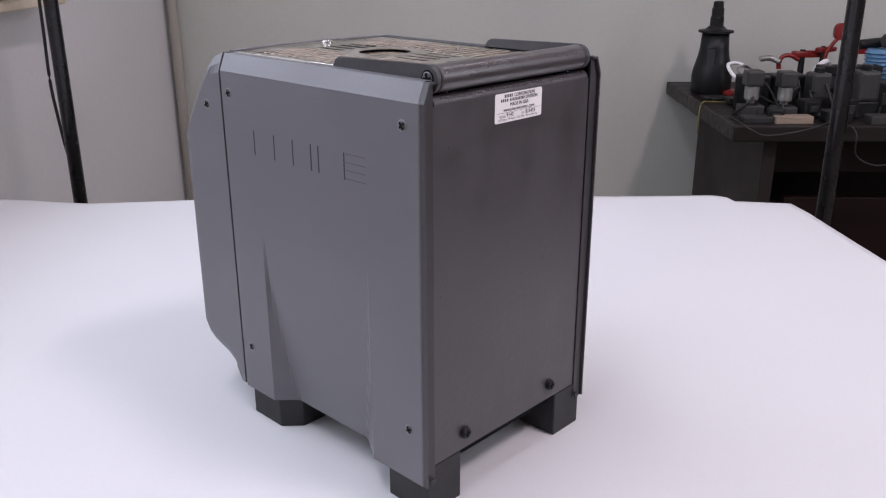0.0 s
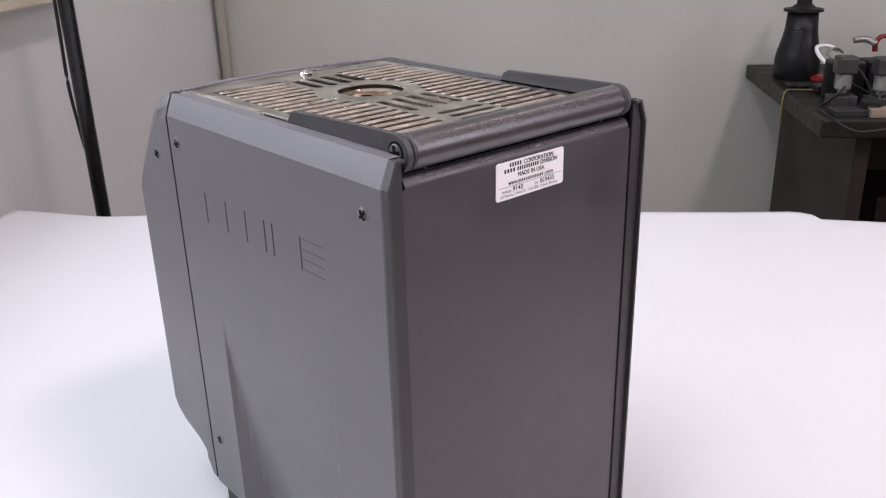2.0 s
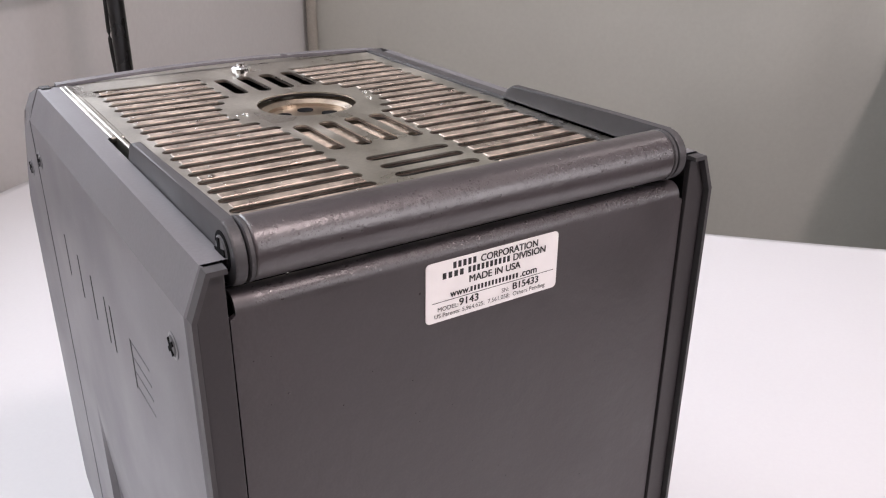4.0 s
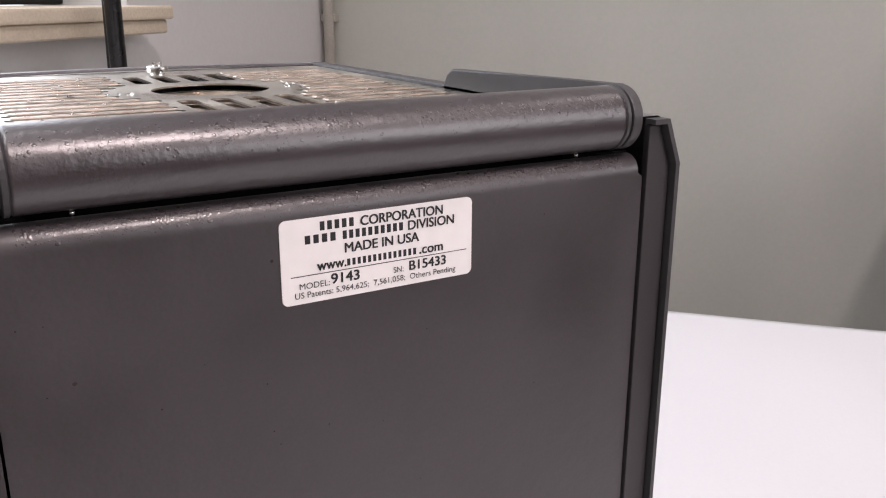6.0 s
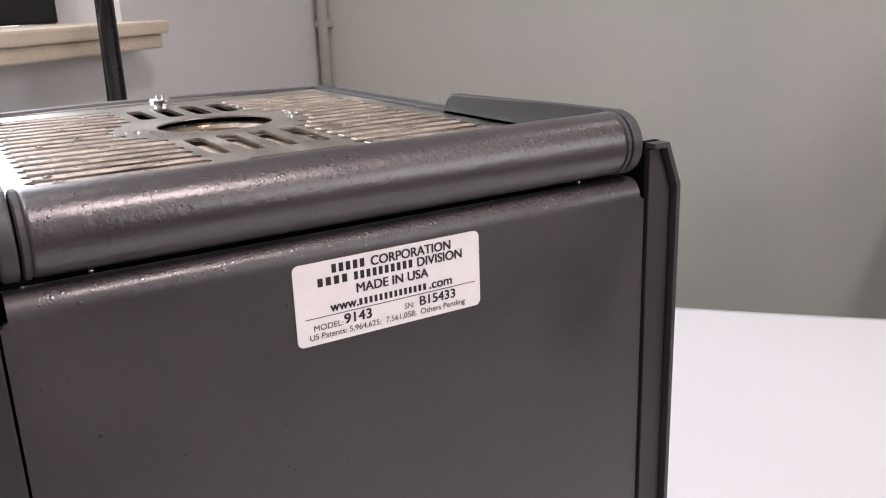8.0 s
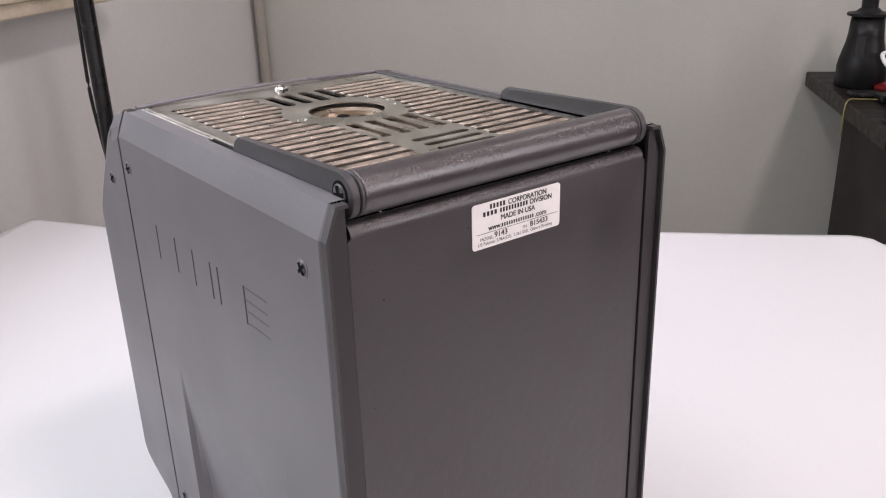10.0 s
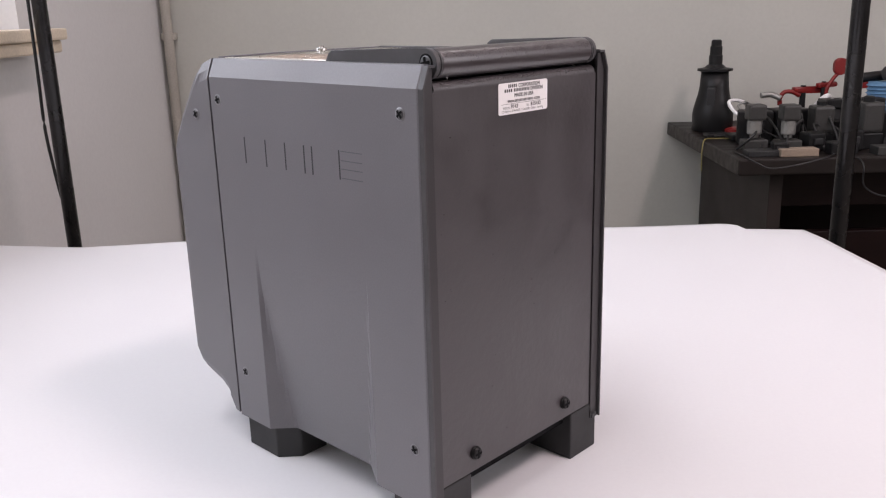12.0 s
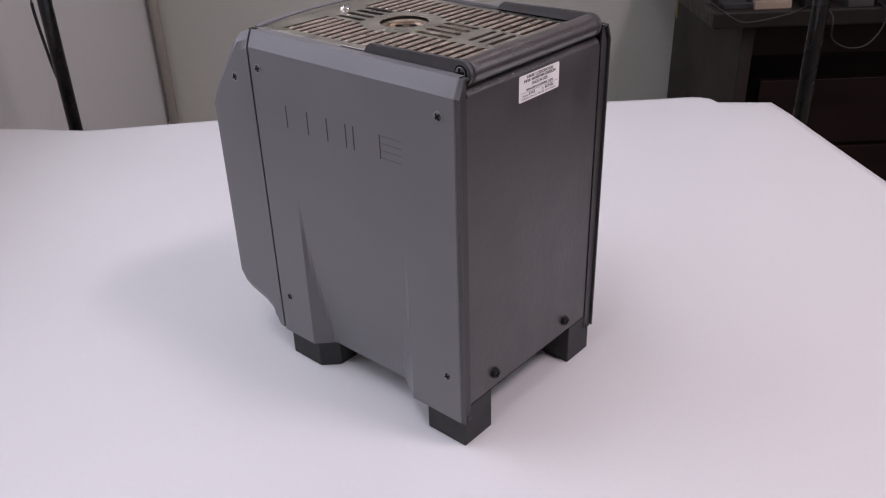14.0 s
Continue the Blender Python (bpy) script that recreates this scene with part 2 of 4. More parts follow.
structure("floor", box(WALL_L - THICK, WALL_R + THICK, WALL_F - THICK, WALL_B + THICK, FLOOR_Z - 0.1, FLOOR_Z), M_FLOOR, "brown floor of the workshop room", "floor")
structure("ceiling", box(WALL_L - THICK, WALL_R + THICK, WALL_F - THICK, WALL_B + THICK, CEIL_Z, CEIL_Z + 0.1), M_CEIL, "plain white painted ceiling of the room", "ceiling")
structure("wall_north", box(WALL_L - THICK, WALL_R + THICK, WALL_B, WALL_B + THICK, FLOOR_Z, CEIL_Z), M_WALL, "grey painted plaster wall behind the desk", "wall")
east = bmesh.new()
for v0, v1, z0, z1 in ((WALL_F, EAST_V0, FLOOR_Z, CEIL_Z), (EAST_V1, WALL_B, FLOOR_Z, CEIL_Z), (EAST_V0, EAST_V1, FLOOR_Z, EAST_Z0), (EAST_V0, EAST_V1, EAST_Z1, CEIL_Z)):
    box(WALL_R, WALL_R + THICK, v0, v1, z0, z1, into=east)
structure("wall_east", east, M_WALL_DIMMED, "unseen side wall, toned dark to cut bounce, with a window", "wall")
# added window, out of view, framing the fill lamp
window = thing("added_window", ROOM @ pose(WALL_R, (EAST_V0 + EAST_V1) / 2, EAST_Z0), "unseen black framed window, added to light from the right", "window", kind="structure")
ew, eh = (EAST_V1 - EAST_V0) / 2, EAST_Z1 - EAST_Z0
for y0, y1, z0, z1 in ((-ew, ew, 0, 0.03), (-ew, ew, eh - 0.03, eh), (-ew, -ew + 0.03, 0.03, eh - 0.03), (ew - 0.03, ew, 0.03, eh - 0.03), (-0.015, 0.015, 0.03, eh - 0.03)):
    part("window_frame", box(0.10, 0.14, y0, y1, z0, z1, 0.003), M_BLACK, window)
# glowing board behind the added window
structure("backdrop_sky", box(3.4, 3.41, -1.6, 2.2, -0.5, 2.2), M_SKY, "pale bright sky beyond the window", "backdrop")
structure("wall_south", box(WALL_L - THICK, WALL_R + THICK, WALL_F - THICK, WALL_F, FLOOR_Z, CEIL_Z), M_WALL, "grey painted plaster wall", "wall")
west = bmesh.new()
box(WALL_L - THICK, WALL_L, WALL_F, WIN_V0, FLOOR_Z, CEIL_Z, into=west)
box(WALL_L - THICK, WALL_L, WIN_V1, WALL_B, FLOOR_Z, CEIL_Z, into=west)
box(WALL_L - THICK, WALL_L, WIN_V0, WIN_V1, FLOOR_Z, WIN_Z0, into=west)
box(WALL_L - THICK, WALL_L, WIN_V0, WIN_V1, WIN_Z1, CEIL_Z, into=west)
structure("wall_west", west, M_WALL_LEFT_LIT, "painted wall, toned paler for the light on it, with a window opening", "wall")

window = thing("window_1", ROOM @ pose(WALL_L, (WIN_V0 + WIN_V1) / 2, WIN_Z0), "black framed window with a moulded cream sill in daylight", "window", kind="structure")
half = (WIN_V1 - WIN_V0) / 2
rim = bmesh.new()
for a, b, c, d in ((-half, half, 0.003, 0.10), (-half, half, WIN_Z1 - WIN_Z0 - 0.05, WIN_Z1 - WIN_Z0), (-half, -half + 0.05, 0.05, WIN_Z1 - WIN_Z0 - 0.05), (half - 0.05, half, 0.05, WIN_Z1 - WIN_Z0 - 0.05), (-0.025, 0.025, 0.05, WIN_Z1 - WIN_Z0 - 0.05)):
    box(-0.17, -0.12, a, b, c, d, 0.004, into=rim)
part("window_frame", rim, M_BLACK, window, "black metal frame")
for y0, y1 in ((-half + 0.05, -0.025), (0.025, half - 0.05)):
    pane = part("pane", box(-0.148, -0.142, y0, y1, 0.05, WIN_Z1 - WIN_Z0 - 0.05), glass("pane_glass"), window)
    pane.visible_shadow = False
sill = bmesh.new()
box(-0.12, 0.088, -half - 0.05, half - 0.004, -0.018, 0.002, 0.004, into=sill)
box(0.0, 0.078, -half - 0.04, half - 0.008, -0.040, -0.018, 0.006, 3, into=sill)
part("window_sill", sill, M_TRIM, window, "cream moulded wooden sill")
structure("backdrop_sky", box(-1.6, -1.59, -0.6, 2.3, -0.4, 2.2), M_SKY, "pale bright sky beyond the window", "backdrop")

pipe = thing("wall_conduit", ROOM @ pose(WALL_L + 0.022, WALL_B - 0.022, FLOOR_Z), "thin painted conduit pipe running up the room corner", "conduit")
part("pipe", turned([(0.013, 0), (0.013, CEIL_Z - FLOOR_Z)], 16), M_PIPE, pipe, smooth=True)
for z in (0.35, 1.02, 1.7):
    part("clip", box(-0.018, 0.018, -0.004, 0.0215, z - 0.009, z + 0.009, 0.002), M_PIPE, pipe)

for u, v, su, sv, watts, tone in CEILING_LAMPS:
    lampthing = thing("ceiling_lamp", ROOM @ pose(u, v, CEIL_Z), "white ceiling batten lamp, switched on", "ceiling lamp", "ceiling lamps")
    part("housing", box(-su / 2 - 0.02, su / 2 + 0.02, -sv / 2 - 0.02, sv / 2 + 0.02, -0.05, 0, 0.004), M_WHITE, lampthing)
    part("diffuser", box(-su / 2, su / 2, -sv / 2, sv / 2, -0.065, -0.05, 0.003), M_TUBE, lampthing)

# ---- table and white sheet ----
TAB_U0, TAB_U1, TAB_V0, TAB_V1 = -0.685, 0.535, 0.33, 1.25
TABLE_Z = 0.003
table = thing("work_table", ROOM @ pose(0, 0, FLOOR_Z), "plain work table hidden under a white sheet", "table")
part("tabletop", box(TAB_U0 + 0.02, TAB_U1 - 0.02, TAB_V0 + 0.02, TAB_V1 - 0.02, -FLOOR_Z - 0.035, -FLOOR_Z - 0.0065, 0.003), M_TABLE, table)
for u in (TAB_U0 + 0.06, TAB_U1 - 0.06):
    for v in (TAB_V0 + 0.06, TAB_V1 - 0.06):
        part("leg", box(u - 0.02, u + 0.02, v - 0.02, v + 0.02, 0, -FLOOR_Z - 0.035, 0.002), M_BLACK, table)


def back_edge(u):
    """The uneven far edge of the sheet: a dip towards the window and a step near its free corner."""
    stops = ((-0.70, 1.245), (-0.62, 1.232), (-0.54, 1.214), (-0.42, 1.222), (-0.20, 1.238), (0.26, 1.250), (0.408, 1.254), (0.428, 1.240), (0.55, 1.236))
    for (u0, v0), (u1, v1) in zip(stops, stops[1:]):
        if u <= u1:
            return v0 + (v1 - v0) * (u - u0) / (u1 - u0)
    return stops[-1][1]


def sheet():
    bm = bmesh.new()
    nu, nv = 90, 110
    rows = []
    for j in range(nv + 1):
        row = []
        for i in range(nu + 1):
            a, b = i / nu, j / nv
            u = TAB_U0 + (TAB_U1 - TAB_U0) * a
            v = TAB_V0 + (TAB_V1 - TAB_V0) * b
            v += (back_edge(u) - TAB_V1) * b ** 8
            u -= 0.087 * max(0.0, v - 0.93) * a ** 8
            edge = max(b ** 22, a ** 22)
            z = TABLE_Z + 0.004 * edge * math.sin(a * 7 + b * 4 + 0.7)
            if 0.6 < a < 0.92:
                z += 0.006 * b ** 22 * (a - 0.6) / 0.32
            z -= 0.003 * max(0, a - 0.93) / 0.07 * max(0, b - 0.93) / 0.07
            row.append(bm.verts.new((u, v, z)))
        rows.append(row)
    for j in range(nv):
        for i in range(nu):
            bm.faces.new((rows[j][i], rows[j][i + 1], rows[j + 1][i + 1], rows[j + 1][i]))
    ret = bmesh.ops.extrude_face_region(bm, geom=bm.faces[:])
    for e in ret["geom"]:
        if isinstance(e, bmesh.types.BMVert):
            e.co.z -= 0.005
    return bm


single("backdrop_sheet", sheet(), M_PAPER, "large matt white photo backdrop sheet over the table", "backdrop sheet", ROOM, smooth=True)

# ---- the dry-well calibrator: x from its back outwards, y across it, z up; metres ----
DW, DX0, ZB, ZC, ZT = 0.1715, -0.2655, 0.027, 0.278, 0.290   # width, front, bottom and chamfer heights
SPLIT, CHAMFER = -0.208, 0.0050
WELL_POSE = pose(0, 0, 0) @ Matrix.Diagonal((0.975, 1, 1, 1))
well = thing("dry_well_calibrator", WELL_POSE, "dark grey bench calibrator with a wet perforated steel top", "calibrator")


def mirrored(bm):
    bmesh.ops.transform(bm, matrix=Matrix.Translation((0, DW, 0)) @ Matrix.Diagonal((1, -1, 1, 1)), verts=bm.verts)
    return bm


def side_depth(x, z):
    """How far the side panel's skin lies inside its outer plane."""
    y = 0.0
    if z > ZC:
        y = (z - ZC) / (ZT - ZC) * CHAMFER
    deep = 0.014 * max(0.0, 1 - (z - ZB) / 0.140) ** 1.5
    cut = min(deep, max(0.0, x + 0.169), max(0.0, (-0.050 - x) * 0.62))
    if cut > 0:
        y = max(y, cut)
    return y


def side_panel():
    xs = sorted(set([SPLIT + 0.0011, -0.0015] + [round(-0.206 + 0.0033 * i, 5) for i in range(62)] + [-0.169, -0.05]))
    zs = sorted(set([ZB, ZC, ZC - 0.0015, ZC + 0.0015, ZT] + [round(ZB + 0.004 * i, 5) for i in range(1, 63)]))
    bm = bmesh.new()
    grid = [[bm.verts.new((x, side_depth(x, z), z)) for z in zs] for x in xs]
    for i in range(len(xs) - 1):
        for j in range(len(zs) - 1):
            bm.faces.new((grid[i][j], grid[i + 1][j], grid[i + 1][j + 1], grid[i][j + 1]))
    # returns: rear rim, front edge, bottom and top
    def strip(line, offset):
        far = [bm.verts.new(v.co + Vector(offset(v.co))) for v in line]
        for a, b, c, d in zip(line, line[1:], far[1:], far):
            bm.faces.new((a, b, c, d))
        return far
    rim_a = strip(grid[-1], lambda c: (0.0012, 0.0005, 0))
    strip(grid[0], lambda c: (0.0002, 0.004, 0))
    strip([c[0] for c in grid], lambda c: (0, 0.018 - c.y, 0.0))
    strip([c[-1] for c in grid], lambda c: (0, 0.0068 if c.x > -0.12 else 0.0082, 0.0))
    return bm


UP_YZ = Matrix(((0, 0, 1, 0), (1, 0, 0, 0), (0, 1, 0, 0), (0, 0, 0, 1)))


def rim_outline(d, y1):
    """The rear edge seen from behind, d inside its outer line and ending at y1."""
    return [(0.0004 + d, ZB), (0.0004 + d, ZC - d * 0.2), (CHAMFER + d * 0.65, ZT - 0.0003 - d), (y1, ZT - 0.0003 - d), (y1, ZB)]


def rear_rim():
    """The thin outer flange along the side panel's rear edge."""
    outer, inner = rim_outline(0, 0.0100)[:4], rim_outline(0.0013, 0.0100)[:4]
    bm = bmesh.new()
    for a, b, c, d in zip(outer, outer[1:], inner[1:], inner):
        merge(bm, prism([a, b, c, d], -0.0006, 0.0032, UP_YZ))
    return bm


def rim_groove():
    return prism(rim_outline(0.0010, 0.0094), -0.0014, 0.0004, UP_YZ)


def rim_face():
    """The flat inner edge behind the flange."""
    return prism(rim_outline(0.0017, 0.0098), -0.0012, 0.0010, UP_YZ, 0.0003)


def gap_filler():
    """The dark joint between side panel and front."""
    turn = Matrix(((1, 0, 0, 0), (0, 0, 1, 0), (0, 1, 0, 0), (0, 0, 0, 1)))
    bm = prism([(SPLIT - 0.004, 0.030), (SPLIT + 0.004, 0.030), (SPLIT + 0.004, ZT), (SPLIT - 0.004, ZT)], 0.0012, 0.010, turn)
    for v in bm.verts:
        if v.co.z > ZC and v.co.y < 0.005:
            v.co.y += CHAMFER
    low = [v for v in bm.verts if v.co.z < ZC]
    geom = bmesh.ops.bisect_plane(bm, geom=bm.verts[:] + bm.edges[:] + bm.faces[:], plane_co=(0, 0, ZC), plane_no=(0, 0, 1))
    for g in geom["geom_cut"]:
        if isinstance(g, bmesh.types.BMVert) and g.co.y < 0.009:
            g.co.y = 0.0012
    return bm


def bezel_outline():
    pts = [(SPLIT - 0.0011, ZT), (-0.220, 0.286), (-0.235, 0.268), (-0.252, 0.246), (-0.260, 0.234), (DX0, 0.224)]
    pts += [(DX0 + 0.002, 0.064), (-0.259, 0.058), (-0.252, 0.054), (-0.232, 0.048), (-0.224, 0.043), (-0.218, 0.036), (-0.214, 0.029), (SPLIT - 0.0011, 0.028)]
    return pts


def bezel_side():
    """The cheek of the front: flat, with the side panel's chamfer running out along its slanted top."""
    outline = bezel_outline()
    top, low = outline[:6], outline[6:]

    def height(line, x):
        for (xa, za), (xb, zb) in zip(line, line[1:]):
            lo, hi = min(xa, xb), max(xa, xb)
            if lo - 1e-6 <= x <= hi + 1e-6 and hi > lo:
                return za + (zb - za) * (x - xa) / (xb - xa)
        return line[0][1] if x < line[0][0] else line[-1][1]
    bm = bmesh.new()
    xs = sorted(set([p[0] for p in outline] + [SPLIT - 0.0011 - 0.004 * k for k in range(12)]))
    xs = [x for x in xs if x >= DX0]
    n = 40
    cols = []
    for x in xs:
        zt = height(top, x)
        zl = height(low, max(x, low[0][0]))
        col = []
        for k in range(n + 1):
            z = zl + (zt - zl) * k / n
            y = max(0.0, (z - ZC) / (ZT - ZC) * CHAMFER)
            y += 0.0022 * max(0.0, 1 - (x - DX0) / 0.003) ** 2
            near = min((zt - z) / 0.003, (z - zl) / 0.003)
            y += 0.0012 * max(0.0, 1 - near) ** 2 if x < SPLIT - 0.012 else 0.0
            col.append(bm.verts.new((x, y, z)))
        cols.append(col)
    for a, b in zip(cols, cols[1:]):
        for k in range(n):
            bm.faces.new((a[k], b[k], b[k + 1], a[k + 1]))
    ring = [c[0] for c in cols] + cols[-1][1:] + [c[-1] for c in cols[:-1]][::-1] + cols[0][1:-1][::-1]
    back = [bm.verts.new((v.co.x, 0.0135, v.co.z)) for v in ring]
    for k in range(len(ring)):
        m = (k + 1) % len(ring)
        bm.faces.new((ring[k], ring[m], back[m], back[k]))
    return bm


left_panel = part("side_panel", side_panel(), M_SIDE, well, "blue-grey moulded side panel with two leg bulges")
right_panel = part("side_panel", mirrored(side_panel()), M_SIDE, well, "blue-grey moulded side panel with two leg bulges")
for p in (left_panel, right_panel):
    bv = p.data
    for poly in bv.polygons:
        poly.use_smooth = False
for flip in (False, True):
    for nm, bm, mat in (("rear_rim", rear_rim(), M_ARM), ("rim_groove", rim_groove(), M_INK), ("rim_face", rim_face(), M_RIM), ("panel_joint", gap_filler(), M_INK)):
        part(nm, mirrored(bm) if flip else bm, mat, well)
part("front_bezel_cheek", bezel_side(), M_SIDE, well)
part("front_bezel_cheek", mirrored(bezel_side()), M_SIDE, well)


def front_bezel():
    """The front, bowed outwards in plan."""
    bm = bmesh.new()
    outline = bezel_outline()
    n = 16
    cols = []
    for i in range(n + 1):
        s = i / n
        y = 0.0115 + (DW - 0.023) * s
        bow = 0.013 * (1 - (2 * s - 1) ** 2)
        cols.append([bm.verts.new((x - bow * (1 if k else 0.0) + (0.0 if k else 0.001), y, z)) for k, (x, z) in enumerate(outline)])
    for a, b in zip(cols, cols[1:]):
        for k in range(len(outline) - 1):
            bm.faces.new((a[k], a[k + 1], b[k + 1], b[k]))
    bm.faces.new(cols[0])
    bm.faces.new(cols[-1][::-1])
    return bm


part("front_bezel", front_bezel(), M_SIDE, well, "dark grey bowed front", smooth=False)
# added dark blocks that keep the shaded corner and handle gaps black
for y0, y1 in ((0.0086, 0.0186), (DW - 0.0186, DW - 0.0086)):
    part("corner_shade_block", box(-0.030, -0.0075, y0, y1, 0.036, 0.2805), M_HOLLOW_SHADE, well)
part("gap_shade_block", box(-0.027, -0.0215, 0.0187, DW - 0.0187, 0.264, 0.2815), M_HOLLOW_SHADE, well)
part("inner_body", box(SPLIT + 0.003, -0.0065, 0.0185, DW - 0.0185, 0.030, 0.262), M_HOLLOW_SHADE, well)


def back_panel():
    """Folded sheet: rounded fold at the top, notched at both top corners."""
    bm = bmesh.new()
    y0, y1, zb, zt, r = 0.0092, DW - 0.0092, 0.039, 0.2758, 0.0047
    section = [(0.0, zb), (0.0, 0.15), (0.0, zt - 0.0008), (0.0, zt)] + [(-r + r * math.cos(a), zt + r * math.sin(a)) for a in (math.pi / 2 * k / 7 for k in range(1, 8))] + [(-r + r * math.cos(a), zt + r * math.sin(a)) for a in (math.pi * (0.5 + k / 8) for k in range(1, 4))] + [(-2 * r + 0.0002, zt - 0.004)]
    ys = [y0, y0 + 0.0015] + [y0 + 0.0015 + (y1 - y0 - 0.0030) * k / 10 for k in range(1, 10)] + [y1 - 0.0015, y1]
    cols = []
    for y in ys:
        corner = y in (y0, y1)
        cols.append([bm.verts.new((x, y, min(z, zt - 0.001) if corner and x < 0.001 and z >= zt else z)) for x, z in section])
    for i, (a, b) in enumerate(zip(cols, cols[1:])):
        for k in range(len(section) - 1):
            if i in (0, len(ys) - 2) and k >= 3:
                continue
            bm.faces.new((a[k], a[k + 1], b[k + 1], b[k]))
    bm.faces.ensure_lookup_table()
    bmesh.ops.remove_doubles(bm, verts=bm.verts[:], dist=1e-6)
    loose = [v for v in bm.verts if not v.link_faces]
    bmesh.ops.delete(bm, geom=loose, context="VERTS")
    ret = bmesh.ops.extrude_face_region(bm, geom=bm.faces[:])
    for e in ret["geom"]:
        if isinstance(e, bmesh.types.BMVert):
            e.co.x -= 0.0015
            if e.co.z > zt:
                e.co.z -= 0.0012
    bm.normal_update()
    for e in bm.edges:
        e.smooth = len(e.link_faces) == 2 and e.calc_face_angle() < 0.5
    return bm


panel = part("back_panel", back_panel(), M_BACK, well, "charcoal powder-coated sheet metal back", smooth=False)
for poly in panel.data.polygons:
    poly.use_smooth = True

BX, BZ, BR = -0.0055, 0.2899, 0.0081     # handle bar
ARM_Y0, ARM_Y1 = 0.0118, 0.0176
ARM_OUT = 0.0017                        # the near arm is moved out a little to fit the camera's view
BAR_LONG = DW - 2 * ARM_Y1 + ARM_OUT
handle = part("carry_handle", turned([(BR - 0.0005, 0.0), (BR, 0.0006), (BR, 0.0010), (BR, BAR_LONG / 2), (BR, BAR_LONG - 0.0010), (BR, BAR_LONG - 0.0006), (BR - 0.0005, BAR_LONG)], 96, pose(BX, DW - ARM_Y1, BZ, 90, 0, 0)), M_HANDLE, well, "dark bronze round bar of the folded handle", smooth=True)


def arm():
    turn = Matrix(((1, 0, 0, 0), (0, 0, 1, 0), (0, 1, 0, 0), (0, 0, 0, 1)))
    round_end = [(BX + (BR + 0.0002) * math.cos(a), BZ + (BR + 0.0002) * math.sin(a)) for a in (radians(-100 + 190 * k / 16) for k in range(17))]
    outline = round_end + [(-0.030, 0.2978), (-0.086, 0.2965), (-0.0895, 0.2945), (-0.096, 0.284), (-0.030, 0.281)]
    bm = prism(outline, ARM_Y0 + 0.0008, ARM_Y0 + 0.0040, turn, 0.0007)
    cap = turned([(BR - 0.0004, 0), (BR + 0.0002, 0.0004), (BR + 0.0002, 0.0013), (BR - 0.0004, 0.0017)], 32, pose(BX, ARM_Y0 + 0.0061, BZ, 90, 0, 0))
    return merge(bm, cap)


part("handle_arm", arm(), M_ARM, handle, "flat dark arm with a slanted tip").location.y = -ARM_OUT
part("handle_arm", mirrored(arm()), M_ARM, handle, "flat dark arm with a slanted tip")


def screw_head(radius=0.0042, domed=0.0008):
    """A cross-recessed screw head, its axis along z."""
    bm = turned([(radius, 0), (radius, domed * 0.3), (radius * 0.8, domed * 0.8), (radius * 0.45, domed)], 20)
    return bm


# a dark cross laid on the head; the recess's shade is painted
def cross_shade(radius, z):
    bm = bmesh.new()
    box(-radius * 0.8, radius * 0.8, -radius * 0.21, radius * 0.21, z - 0.0003, z + 0.00012, into=bm)
    box(-radius * 0.21, radius * 0.21, -radius * 0.8, radius * 0.8, z - 0.0003, z + 0.00016, into=bm)
    return bm


def side_screw(x, y, z, radius=0.0042, turn=20, rim=M_SCREW_RIM):
    m = pose(x, y, z, 90, 0, 0) @ pose(0, 0, 0, 0, 0, turn)
    ring = turned([(radius * 1.22, -0.0005), (radius * 1.22, 0.00015), (radius * 1.02, 0.0003)], 24)
    bmesh.ops.transform(ring, matrix=m, verts=ring.verts)
    head = screw_head(radius)
    bmesh.ops.transform(head, matrix=m, verts=head.verts)
    slot = cross_shade(radius, 0.0008)
    bmesh.ops.transform(slot, matrix=m, verts=slot.verts)
    s = part("screw", head, M_SCREW, well, "dark cross-recessed screw", smooth=False)
    part("recess", ring, rim, s)
    part("cross_shade", slot, M_HOLLOW_SHADE, s)


for x, z, turn in ((-0.198, 0.2631, 15), (-0.0146, 0.2642, 40), (-0.0130, 0.0650, 25), (-0.1950, 0.0650, 60), (-0.2287, 0.2517, 30)):
    side_screw(x, 0.0, z, 0.0031, turn)
for ob in well.children:
    if ob.name.split(".")[0] in ("side_panel", "rear_rim", "rim_groove", "rim_face", "panel_joint", "front_bezel_cheek", "screw"):
        far = sum(v.co.y for v in ob.data.vertices) / len(ob.data.vertices) > DW / 2
        ob.location.y += 0.0012 if far else -0.0012
side_screw(BX, ARM_Y0 + 0.0008 - ARM_OUT, BZ + 0.0005, 0.0042, 10, M_HOLLOW_SHADE)

# raised dark chips that paint the shade of two small notches
for y0, y1 in ((0.0018, 0.0072), (DW - 0.0095, DW - 0.0042)):
    part("notch_shade", box(0.0026, 0.0036, y0, y1, ZB + 0.0015, ZB + 0.0050, 0.0003), M_INK, well)

# two thumb screws low on the back
for y, z in ((0.0378, 0.0515), (0.1312, 0.0510)):
    m = pose(0.0, y, z, 0, 90, 0)
    s = part("thumb_screw", turned([(0.0042, 0), (0.0044, 0.0008), (0.0039, 0.0012), (0.0039, 0.0026), (0.0033, 0.0034)], 24, m), M_BLACK, well, "black thumb screw")
    slot = cross_shade(0.0036, 0.0034)
    bmesh.ops.transform(slot, matrix=m, verts=slot.verts)
    part("cross_shade", slot, M_HOLLOW_SHADE, s)

